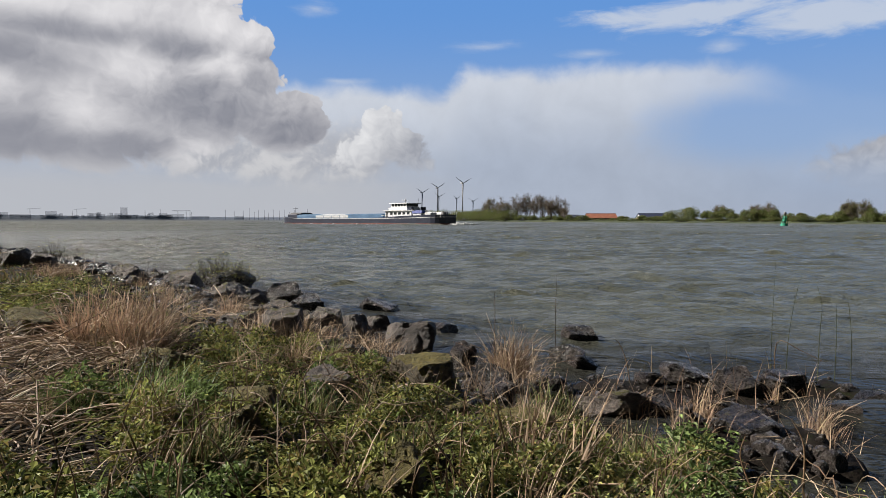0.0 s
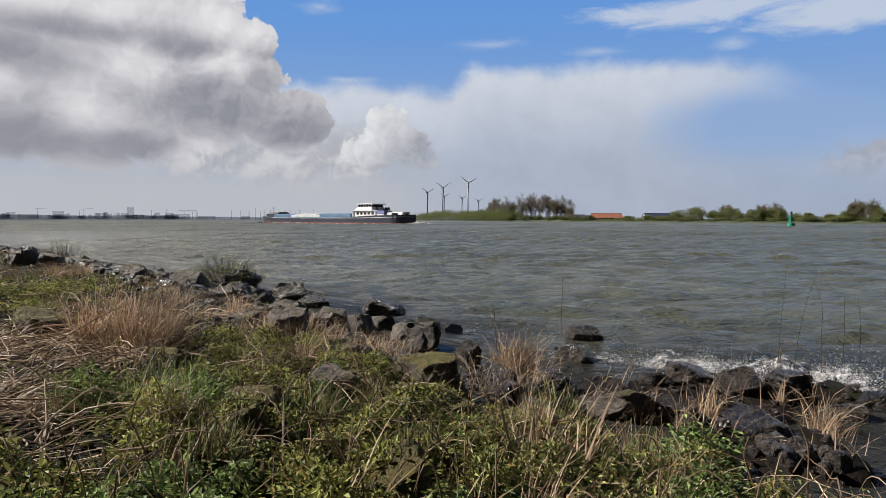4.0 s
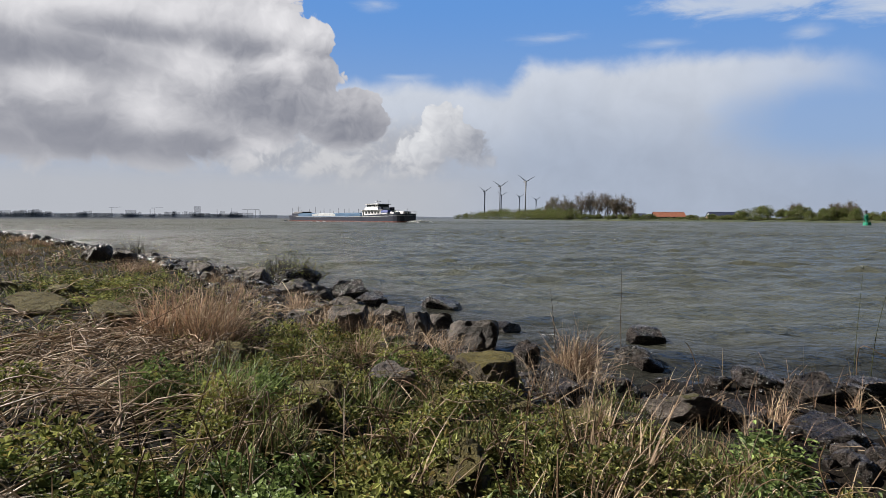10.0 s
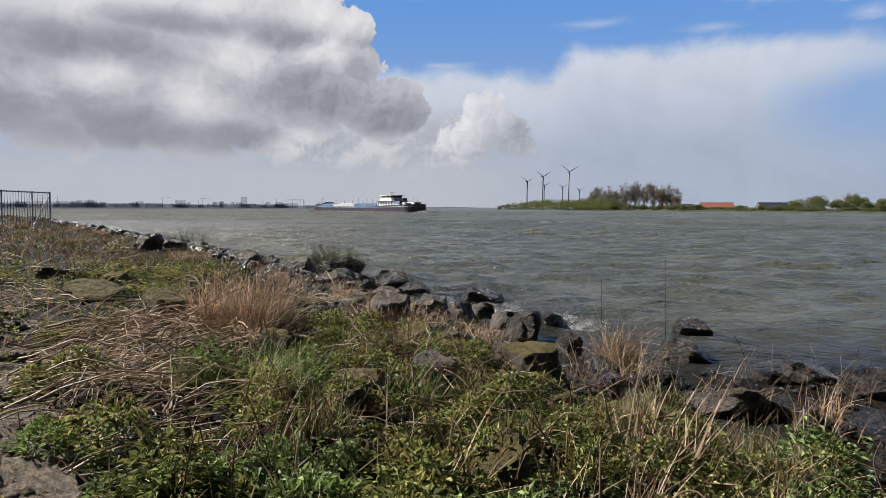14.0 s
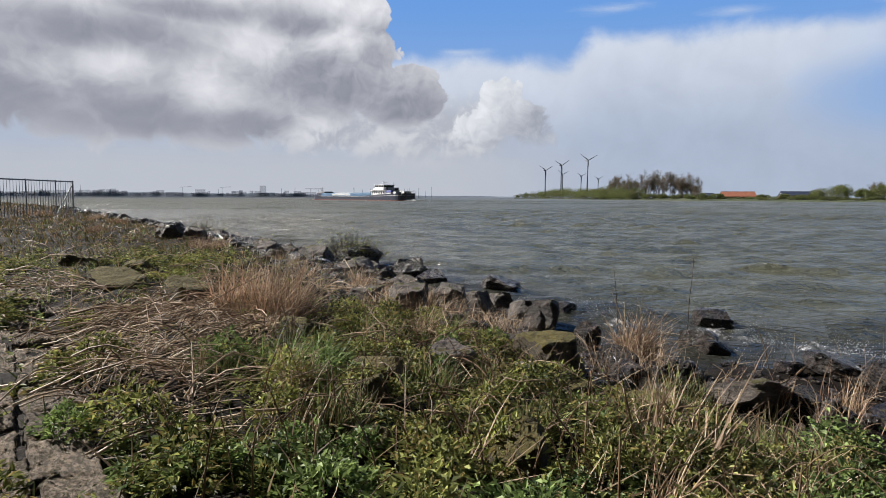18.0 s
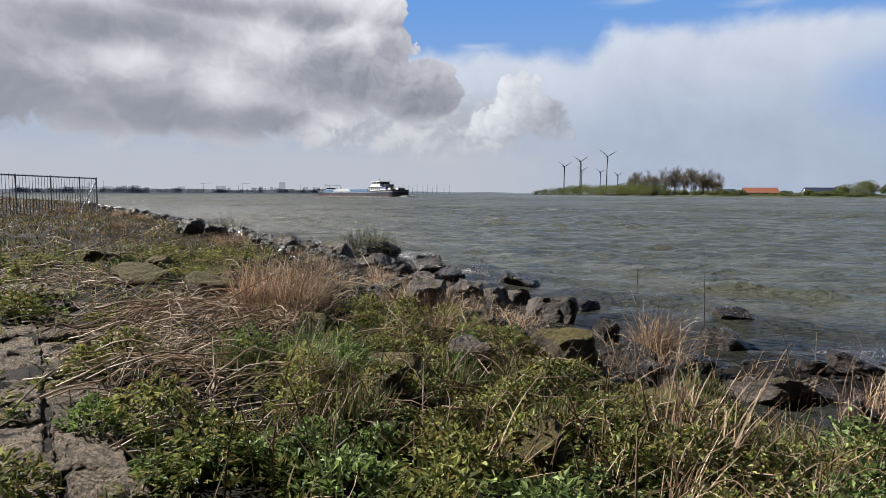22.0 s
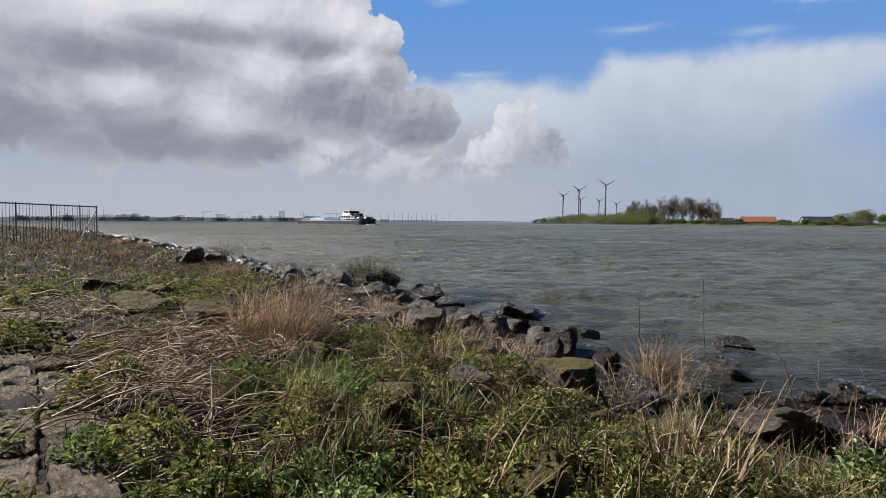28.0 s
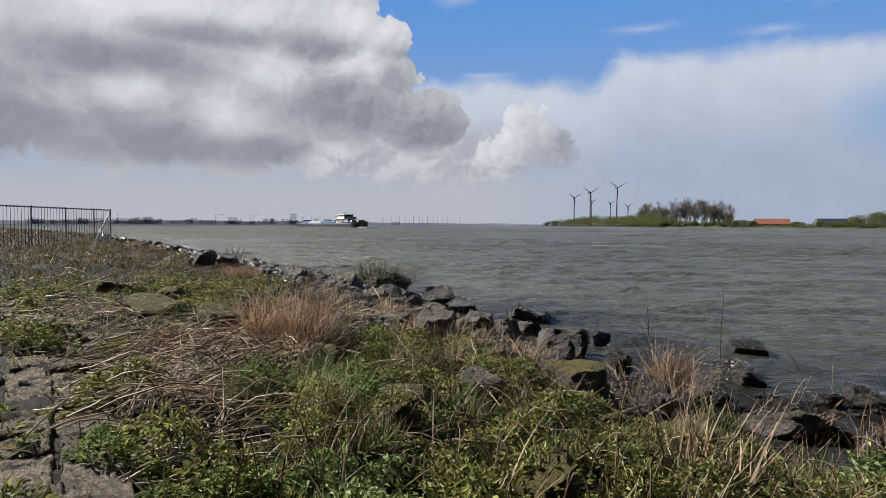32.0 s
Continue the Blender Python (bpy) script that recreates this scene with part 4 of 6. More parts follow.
house(21.1, 46, 24, 12, 1.8, 3.5, 14, ROOF, BRICK, "long low farmhouse with an orange tiled roof")
hs = house(25.1, 40, 19, 10, 2.0, 3.0, 22, SLATE, BRICK, "low dark-roofed barn with a white-trimmed gable", WHITE)
house(18.9, 60, 9, 7, 2.0, 2.4, 0, SLATE, BRICK, "small grey-roofed outbuilding beside the farmhouse")

# ---------------------------------------------------------------- ship


def cargo_ship():
    L, B = 110.0, 11.4
    th = radians(-37.449)
    ship = root("cargo_ship", Matrix(), "long inland cargo ship, dark hull with red boot stripe", "ship")

    def half(u):
        """Half-breadth along the ship."""
        if u < 6:
            return B / 2 * math.sqrt(max(0.12, 1 - ((6 - u) / 7) ** 2))
        if u > L - 13:
            return B / 2 * math.sqrt(max(0.004, 1 - ((u - L + 13) / 13.2) ** 2))
        return B / 2

    us = [0, 0.6, 1.6, 3, 5, 8, 20, 40, 60, 80, 92, 97, 100, 103, 105.5, 107.5, 109, 110]

    def deck(u):
        return 2.5 + 0.9 * max(0, (u - 88) / 22) ** 1.5 + 0.55 * max(0, (26 - u) / 26)

    def strip(z0, z1, out=0.0):
        bm = bmesh.new()
        rows = []
        for u in us:
            b = half(u) + out
            a, c = z0(u), z1(u)
            flare = 0.25 if u > 96 else 0.0
            rows.append([bm.verts.new((u, b, a)), bm.verts.new((u, b + flare, c)), bm.verts.new((u, -b - flare, c)), bm.verts.new((u, -b, a))])
        for p, q in zip(rows[:-1], rows[1:]):
            for j in range(4):
                bm.faces.new((p[j], q[j], q[(j + 1) % 4], p[(j + 1) % 4]))
        bm.faces.new(rows[0])
        bm.faces.new(rows[-1][::-1])
        bmesh.ops.recalc_face_normals(bm, faces=bm.faces[:])
        return bm

    part("hull", strip(lambda u: 0.6, deck), NAVY, ship, "navy black hull plating")
    part("boot_stripe", strip(lambda u: -0.8, lambda u: 0.6, 0.01), RED, ship, "faded red boot stripe")
    part("rubbing_strake", strip(lambda u: deck(u) - 0.12, lambda u: deck(u) + 0.03, 0.06), WHITE, ship, "white sheer line")
    # hold
    part("coaming", box(33, 95, -4.7, 4.7, 2.4, 4.0, 0.05), BLUE, ship, "blue hatch coaming")
    for i in range(10):
        u = 34 + i * 6.05
        part("hatch_cover", prism([(-4.6, 4.0), (-4.6, 4.2), (-1.6, 4.5), (1.6, 4.5), (4.6, 4.2), (4.6, 4.0)], u, u + 5.9), PALE if i in (4, 5, 6) else BLUE, ship, "pale metal hatch cover" if i in (4, 5, 6) else "blue hatch cover")
    for i in range(4):
        part("side_panel", box(56 + i * 6.0, 61.6 + i * 6.0, 4.66, 4.78, 2.9, 3.9), PALE, ship, "pale side panel")
    # bow
    part("forecastle", box(96.5, 104.5, -3.6, 3.6, 2.8, 4.6, 0.2), NAVY, ship, "dark forecastle house")
    part("hatch_tarp", prism([(-3.4, 4.6), (-2.4, 5.3), (2.4, 5.3), (3.4, 4.6)], 94, 103), BLACK, ship, "dark tarpaulin over the forecastle")
    part("windlass", rod((104.8, -1.5, 3.7), (104.8, 1.5, 3.7), 0.5), STEEL, ship)
    m = part("foremast", rod((103.5, 0, 3.5), (103.5, 0, 8.2), 0.12, 0.08), STEEL, ship)
    part("lamp_arm", rod((103.5, -1.4, 7.4), (103.5, 1.4, 7.4), 0.07), STEEL, m)
    for s in (-1, 1):
        part("bow_rail_post", rod((107.3, 1.6 * s, 3.4), (107.3, 1.6 * s, 4.5), 0.05), WHITE, ship)
    # aft accommodation
    part("deckhouse", box(16.5, 32, -4.4, 4.4, 2.8, 5.5, 0.12), WHITE, ship, "white deckhouse")
    for i in range(5):
        u = 17.6 + i * 2.5
        for s in (-1, 1):
            w = part("window", box(u, u + 1.5, s * 4.42 - 0.05, s * 4.42 + 0.05, 3.8, 4.9), GLASS, ship, "dark cabin window")
            part("window_frame", box(u - 0.1, u + 1.6, s * 4.42 - 0.07, s * 4.42 + 0.03, 4.9, 5.02), PALE, w)
    part("door", box(30.4, 31.4, 4.38, 4.48, 3.0, 5.0), BLACK, ship)
    part("boat_deck", box(14.5, 33, -4.9, 4.9, 5.5, 5.65), WHITE, ship)
    part("upper_house", box(20, 31, -3.6, 3.6, 5.65, 6.7, 0.1), WHITE, ship)
    wh = part("wheelhouse", box(20.5, 30, -3.3, 3.3, 6.7, 7.15, 0.05), WHITE, ship, "white wheelhouse with dark windows all round")
    part("window_band", box(20.9, 29.7, -3.12, 3.12, 7.15, 8.2), GLASS, wh, "dark window band")
    part("roof", box(19.6, 30.6, -3.7, 3.7, 8.2, 8.5, 0.08), WHITE, wh)
    for i in range(6):
        for s in (-1, 1):
            part("mullion", box(20.8 + i * 1.75, 21.0 + i * 1.75, s * 3.14 - 0.06, s * 3.14 + 0.06, 7.1, 8.25), WHITE, wh)
    part("radar_mast", rod((25, 0, 8.4), (25, 0, 9.7), 0.12), STEEL, ship)
    part("radar_bar", box(24.8, 25.2, -1.3, 1.3, 9.6, 9.8), WHITE, ship)
    for s in (-1, 1):
        part("aerial", rod((21 + s, 2.5 * s, 8.4), (21 + s, 2.5 * s, 10.4), 0.06), STEEL, ship)
    part("funnel", box(17, 19, -3.8, -2.6, 5.65, 7.0, 0.1), NAVY, ship)
    part("funnel", box(17, 19, 2.6, 3.8, 5.65, 7.0, 0.1), NAVY, ship)
    # tender under its tarpaulin, aft deck, stern rail
    part("after_bulwark", strip(lambda u: deck(u) + 0.03, lambda u: deck(u) + (0.85 if u < 21 else 0.05), 0.02), NAVY, ship, "dark after bulwark")
    part("tender_boat", prism([(2.6, 4.4), (3.0, 5.5), (4.7, 5.5), (4.9, 4.4)], 10.5, 15.8), TARP, ship, "tender under a blue tarpaulin")
    part("tender_cradle", box(10.8, 15.4, 2.8, 4.7, 2.8, 4.4), WHITE, ship)
    part("stores_locker", box(6.2, 9.6, 1.0, 4.2, 2.8, 4.7, 0.15), PALE, ship, "pale deck locker")
    part("stores_locker", box(5.0, 13, -4.2, -1.0, 2.8, 4.9, 0.15), WHITE, ship, "white deck locker")
    part("stern_rail", rod((1.0, -4.2, 4.9), (1.0, 4.2, 4.9), 0.05), WHITE, ship)
    for i in range(9):
        part("stern_post", rod((1.0, -4.2 + i * 1.05, 3.0), (1.0, -4.2 + i * 1.05, 4.9), 0.04), WHITE, ship)
    part("stern_mast", rod((2.2, 0, 3.0), (2.2, 0, 6.2), 0.07), STEEL, ship)
    part("stern_winch", rod((3.0, -1.2, 4.2), (3.0, 1.2, 4.2), 0.7), BLACK, ship)
    for s in (-1, 1):
        part("side_rail", rod((16, 5.5 * s, 4.0), (33, 5.5 * s, 3.7), 0.05), WHITE, ship)
    # white water at bow and stern
    rn = np.random.RandomState(4)
    for nm, u0, wdt, hgt in (("bow_wave", 108.5, 9.0, 1.0), ("stern_wash", -4, 9, 0.45)):
        n = 260
        u = u0 + rn.normal(0, 1.5, n)
        sd = rn.normal(0, wdt / 3.2, n)
        h = hgt * np.exp(-((u - u0) / 2.2) ** 2) * rn.uniform(0.1, 1, n) * np.exp(-(sd / 4.5) ** 2)
        v, f = leaves(rn, np.stack([u - np.abs(sd) * 0.5, sd, h], 1), rn.normal(0, 1, (n, 3)), np.full(n, 0.9), np.full(n, 0.7))
        tagged(thing(nm, v, f, SPRAY, False, ship), "white foam at the bow" if u0 > 0 else "white wash behind the stern", kind="stuff")
    n = 90
    for s in (-1, 1):
        u = rn.uniform(4, 104, n)
        v, f = leaves(rn, np.stack([u, np.full(n, s * 5.9) + rn.normal(0, 0.3, n), rn.uniform(-0.02, 0.22, n)], 1), np.stack([np.ones(n), rn.normal(0, 0.2, n), rn.normal(0, 0.05, n)], 1), rn.uniform(0.8, 2.4, n), rn.uniform(0.3, 0.6, n))
        tagged(thing("side_wash", v, f, SPRAY, False, ship), "thin foam along the waterline", kind="stuff")
    return ship, th


SHIP, SHIP_HEAD = cargo_ship()


def green_buoy():
    x, y, _ = polar(34.92, 262)
    b = root("buoy", pose(x, y, 0), "green lattice navigation buoy floating in the river", "buoy")
    part("float", rod((0, 0, -0.5), (0, 0, 0.9), 1.25, 1.15, 14), BUOY, b)
    for i in range(4):
        a = math.pi / 4 + i * math.pi / 2
        part("lattice_leg", rod((0.95 * math.cos(a), 0.95 * math.sin(a), 0.9), (0.4 * math.cos(a), 0.4 * math.sin(a), 3.6), 0.09), BUOY, b)
    for z, w in ((1.8, 0.75), (2.7, 0.56)):
        part("ring", rod((0, 0, z), (0, 0, z + 0.12), w, w, 12), BUOY, b)
    part("day_board", box(-0.55, 0.55, -0.05, 0.05, 1.1, 3.2), BUOY, b)
    part("lantern", rod((0, 0, 3.6), (0, 0, 4.2), 0.2, 0.2, 10), BLACK, b)
    part("topmark", rod((0, 0, 4.2), (0, 0, 4.9), 0.6, 0.35, 12), BLACK, b, "dark topmark")
    return b


BUOY_THING = green_buoy()

# ---------------------------------------------------------------- fence on the bank


def fence():
    a, b = Vector(polar(-31.7, 41.0)), Vector(polar(-44.5, 29.0))
    d = b - a
    n = d.length
    f = root("fence", pose(a.x, a.y, 0, 0, 0, math.degrees(math.atan2(d.y, d.x))), "galvanised steel bar fence running down to the river", "fence")
    top, low = 2.86, 1.0

    def gz(u):
        p = a + d * (u / n)
        return float(ground_z(p.x, p.y))

    posts = [0.0, 1.7, 4.3, 7.0, 9.6, 12.2]
    for u in posts:
        part("post", box(u - (0.045 if u == 0 else 0.022), u + (0.045 if u == 0 else 0.022), -0.03, 0.03, gz(u) - 0.4, top + 0.03, 0.008), STEEL, f)
    part("top_rail", box(-0.05, n, -0.03, 0.03, top - 0.06, top, 0.008), STEEL, f)
    part("bottom_rail", box(-0.05, n, -0.025, 0.025, low, low + 0.05, 0.008), STEEL, f)
    part("brace", rod((0.0, 0, top - 0.15), (1.7, 0, low + 0.1), 0.03), STEEL, f)
    u = 0.24
    bar = make_mesh("bar", *bar_mesh(top - low))
    while u < n:
        o = new("bar", bar)
        o.parent = f
        o.matrix_basis = pose(u, 0, low)
        u += 0.24


def bar_mesh(h):
    v, f = tubes(np.array([[(0, 0, -0.15), (0, 0, h * 0.5), (0, 0, h + 0.04)]], float), np.array([0.021]), 5)
    return v, f, STEEL


fence()
# ---------------------------------------------------------------- rip-rap


def rock_mesh(seed, mat, worn=0.0):
    """A broken block: a ball cut by random planes, roughened."""
    r = random.Random(seed)
    bm = bmesh.new()
    bmesh.ops.create_icosphere(bm, subdivisions=4, radius=0.72 - worn)
    cuts = []
    for ax in ((1, 0, 0), (-1, 0, 0), (0, 1, 0), (0, -1, 0), (0, 0, 1), (0, 0, -1)):
        n = (Vector(ax) + Vector((r.gauss(0, 0.22), r.gauss(0, 0.22), r.gauss(0, 0.16)))).normalized()
        cuts.append((n, r.uniform(0.40, 0.52) + worn))
    for i in range(7):
        n = Vector((r.gauss(0, 1), r.gauss(0, 1), r.gauss(0, 0.8))).normalized()
        cuts.append((n, r.uniform(0.44, 0.6) + worn))
    off = Vector((seed * 3.1, seed * 1.7, 0))
    for v in bm.verts:
        for n, d in cuts:
            k = v.co.dot(n) - d
            if k > 0:
                v.co -= n * k
        v.co *= 1 + 0.13 * noise.noise(v.co * 2.6 + off) + 0.06 * noise.noise(v.co * 6 + off) + 0.05 * noise.noise(v.co * 13 + off) + 0.03 * noise.noise(v.co * 27 + off)
    me = bpy.data.meshes.new("rock")
    bm.to_mesh(me)
    bm.free()
    me.materials.append(mat)
    return me


ROCKS = {m.name: [rock_mesh(s * 7 + i, m, 0.04 if m is MOSS_ROCK else 0.0) for s in range(7)] for i, m in enumerate((WET_ROCK, DRY_ROCK, MOSS_ROCK))}
LABELS = {"wet_rock": "dark wet rip-rap rock at the water's edge", "grey_rock": "grey rip-rap rock on the bank", "mossy_rock": "moss-covered rock among the grass"}
placed = []


def rock(x, y, w, h, mat, seed, sink=0.25, tilt=16, base=None):
    r = random.Random(seed)
    g = float(ground_z(x, y)) if base is None else base
    ob = new("rock", r.choice(ROCKS[mat.name]))
    hz = h / (1 - sink)
    ob.matrix_world = pose(x, y, g + hz * (0.5 - sink), r.uniform(-tilt, tilt), r.uniform(-tilt, tilt), r.uniform(0, 360)) @ Matrix.Diagonal((w, w * r.uniform(0.75, 1.0), hz, 1))
    tagged(ob, LABELS[mat.name], "rock", "rip-rap rocks on the bank")
    placed.append((x, y, w / 2))


SHORE_ROCKS = [(3.95, 11.25, 0.62, 0.27), (3.22, 9.55, 0.46, 0.27), (0.92, 12.75, 0.30, 0.16), (0.61, 15.04, 0.92, 0.30), (1.67, 12.2, 0.46, 0.22), (1.61, 9.46, 0.40, 0.32), (1.65, 7.8, 0.52, 0.34), (-1.7, 17.4, 0.9, 0.42), (-1.07, 15.96, 0.82, 0.30), (-3.56, 19.6, 1.8, 0.5), (-7.3, 25.1, 0.9, 0.3),
               (4.17, 7.85, 0.66, 0.27), (4.48, 7.28, 0.58, 0.28), (4.98, 7.25, 0.48, 0.24), (5.8, 6.72, 0.42, 0.26), (3.22, 6.55, 0.36, 0.18), (5.26, 7.5, 0.5, 0.2), (3.64, 7.75, 0.42, 0.15), (3.31, 9.2, 0.4, 0.15), (2.49, 4.14, 0.29, 0.15), (3.84, 5.95, 0.62, 0.16), (5.18, 6.45, 0.46, 0.24)]
PALE_SHORE = [(-0.36, 10.38, 0.64, 0.44), (0.07, 11.6, 0.50, 0.52), (0.46, 12.3, 0.58, 0.36), (0.90, 10.6, 0.84, 0.52), (-0.98, 9.5, 0.66, 0.40), (-1.64, 9.7, 0.60, 0.26), (-2.45, 14.6, 0.78, 0.40), (-1.35, 13.0, 0.5, 0.3), (-0.75, 12.0, 0.45, 0.3), (2.84, 6.75, 0.74, 0.22)]
BANK_ROCKS = [(-3.86, 16.14, 0.79, 0.39), (-7.7, 18.1, 0.5, 0.39), (-8.9, 19.0, 0.66, 0.42), (-8.1, 20.6, 0.56, 0.3), (-5.15, 16.3, 0.6, 0.26), (-2.49, 17.41, 0.75, 0.42), (-4.79, 16.74, 0.59, 0.28), (-0.26, 6.38, 0.54, 0.27)]
MOSSY = [(0.75, 6.8, 0.70, 0.46), (0.28, 3.68, 0.31, 0.27), (-0.78, 5.3, 0.52, 0.18), (-0.74, 4.63, 0.28, 0.19), (1.34, 5.4, 0.55, 0.24), (-0.53, 3.5, 0.18, 0.13), (-1.71, 6.45, 0.46, 0.26), (-3.64, 8.2, 0.64, 0.27), (-5.26, 9.55, 0.70, 0.21), (-5.82, 11.2, 0.5, 0.18), (-7.34, 12.0, 0.6, 0.17), (2.22, 3.95, 0.22, 0.18), (0.89, 5.8, 0.3, 0.2), (0.3, 5.75, 0.36, 0.2)]
BARE = []
for i, (x, y, w, h) in enumerate(SHORE_ROCKS):
    if x > 2.4 and y < 8.2:
        w, h = w * 0.9, h * 0.68
    rock(x, y, w, h, WET_ROCK, 40 + i, base=max(float(ground_z(x, y)), -0.04))
for i, (x, y, w, h) in enumerate(PALE_SHORE):
    rock(x, y, w, h * 0.95, DRY_ROCK, 60 + i, base=max(float(ground_z(x, y)), -0.02))
for i, (x, y, w, h) in enumerate(BANK_ROCKS):
    rock(x, y, w, h, DRY_ROCK, 76 + i)
for i, (x, y, w, h) in enumerate(MOSSY):
    rock(x, y, w, h * 0.92, MOSS_ROCK, 90 + i, 0.3)
for x, y, w, h in BANK_ROCKS + MOSSY + PALE_SHORE:
    # plants keep off the sunny sides of the larger stones
    d = math.hypot(x, y)
    BARE.append((x, y, w * 0.46))
    BARE.append((x - x / d * w * 0.45, y - y / d * w * 0.45, w * 0.3))


def fill_rocks():
    r = random.Random(21)
    line = [Vector(p) for p in SHORE[1:12]]
    made, far_pieces = 0, []
    for a, b in zip(line[:-1], line[1:]):
        d = b - a
        n = Vector((-d.y, d.x)).normalized()
        for i in range(int(d.length * 75)):
            p = a + d * r.random()
            far = p.length
            p = p + n * r.uniform(-0.9, 1.6 if far < 14 else 3.0)
            w = r.choice((0.15, 0.19, 0.24, 0.28, 0.34, 0.46)) * r.uniform(0.85, 1.15) * (1.0 if far < 30 else 1.3)
            s = float(shore_s(p.x, p.y))
            if (p.x > 1.6 and p.y < 7 and s > 0.2) or (p.x > 0.9 and p.y < 11.5 and r.random() < 0.85):
                continue
            if far < 11 and s > 0.6:
                w *= 0.7
            if p.x > 2.2 and p.y < 7.5:
                if r.random() < 0.85:
                    continue
                w *= 0.6
            if any((p.x - x) ** 2 + (p.y - y) ** 2 < (0.72 * (q + w / 2)) ** 2 for x, y, q in placed):
                continue
            mat, base = WET_ROCK if s < 0.45 else DRY_ROCK, max(float(ground_z(p.x, p.y)), -0.2)
            if far < 24 and made < 270:
                rock(p.x, p.y, w, w * r.uniform(0.42, 0.7), mat, 1000 + made, 0.3, base=base)
                made += 1
            else:
                placed.append((p.x, p.y, w / 2))
                far_pieces.append((p.x, p.y, base, w, r.random()))
    # the far rocks of the bank, joined
    ball = bmesh.new()
    bmesh.ops.create_icosphere(ball, subdivisions=2, radius=0.55)
    bv = np.array([tuple(v.co) for v in ball.verts])
    bf = np.array([[v.index for v in f.verts] for f in ball.faces])
    ball.free()
    rn, pieces = np.random.RandomState(9), []
    for x, y, z, w, k in far_pieces:
        v = bv.copy()
        for j in range(9):
            nn = rn.normal(0, 1, 3)
            nn /= np.linalg.norm(nn)
            over = np.clip(v @ nn - rn.uniform(0.3, 0.45), 0, None)
            v -= over[:, None] * nn
        pieces.append((v * np.array([w, w * (0.7 + 0.3 * k), w * 0.7]) + np.array([x, y, z + w * 0.25]), bf))
    # rubble between the rocks at the water's edge
    for j in range(7500):
        q = rn.choice(9, p=(0.006, 0.008, 0.026, 0.12, 0.17, 0.18, 0.19, 0.16, 0.14))
        p = line[q].lerp(line[q + 1], rn.uniform())
        d = (line[q + 1] - line[q]).normalized()
        p = p + Vector((-d.y, d.x)) * rn.uniform(-1.0, 1.2 if q < 4 else 3.0)
        w = rn.uniform(0.06, 0.22) * (1 if q < 6 else 1.4)
        v = bv.copy()
        for i in range(6):
            nn = rn.normal(0, 1, 3)
            nn /= np.linalg.norm(nn)
            v -= np.clip(v @ nn - 0.36, 0, None)[:, None] * nn
        pieces.append((v * w + np.array([p.x, p.y, float(ground_z(p.x, p.y)) + w * 0.25]), bf))
    # stones and rubble on the muddy shelf
    for j in range(520):
        x, y = rn.uniform(1.6, 6.6), rn.uniform(4.8, 8.4)
        if float(shelf(np.array(x), np.array(y))) < 0.03:
            continue
        w = rn.uniform(0.03, 0.12)
        v = bv.copy()
        for i in range(6):
            nn = rn.normal(0, 1, 3)
            nn /= np.linalg.norm(nn)
            v -= np.clip(v @ nn - 0.34, 0, None)[:, None] * nn
        pieces.append((v * np.array([w, w, w * 0.7]) + np.array([x, y, float(ground_z(x, y)) + w * 0.02]), bf))
    v, f = joined(pieces)
    thing("riprap", v, f, WET_ROCK, False, None, "dark rip-rap rocks further along the bank", "rocks", kind="stuff")


fill_rocks()

# ---------------------------------------------------------------- plants


def scatter(r, n, d0, d1, az0=-50, az1=54, power=1.0):
    """Random places on the ground seen before the camera."""
    d = np.sqrt(r.uniform(d0 ** 2, d1 ** 2, n)) if power == 1.0 else d0 + (d1 - d0) * r.uniform(0, 1, n) ** power
    a = np.radians(r.uniform(az0, az1, n))
    return d * np.sin(a), d * np.cos(a)


def on_slabs(x, y):
    """Where the block paving lies open."""
    return x < np.interp(y, [0, 3.3, 5.07, 7.35, 11, 14], [-0.85, -1.78, -3.1, -4.8, -8.0, -10.5]) + 0.3 * fbm(x, y, 1.7, 17)


LITTER = [(-3.1, 6.9, 1.2, 1.3), (-2.9, 5.7, 1.0, 0.8), (-2.25, 4.7, 0.9, 0.7), (-1.9, 4.0, 0.5, 0.4), (-2.5, 6.6, 1.1, 0.9), (-3.6, 5.9, 0.9, 0.6), (-6.2, 9.0, 1.0, 0.5), (-2.9, 8.3, 0.9, 0.9), (-8.6, 13.6, 1.6, 0.9), (-7.0, 16.5, 2.2, 1.2)]


def litter_weight(x, y):
    w = np.zeros(x.shape)
    for cx, cy, rx, ry in LITTER:
        w = np.maximum(w, 1 - np.hypot((x - cx) / rx, (y - cy) / ry))
    return np.clip(w + 0.35 * fbm(x, y, 0.7, 23), 0, 1)


def clear_of_rocks(x, y, k=0.8):
    ok = np.ones(x.shape, bool)
    for px, py, q in placed:
        ok &= (x - px) ** 2 + (y - py) ** 2 > (q * k) ** 2
    for px, py, q in BARE:
        ok &= (x - px) ** 2 + (y - py) ** 2 > q ** 2
    # hollows between the plants, where the soil's near-black colour shows as deep shade
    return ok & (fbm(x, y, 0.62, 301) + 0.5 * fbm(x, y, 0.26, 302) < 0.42)


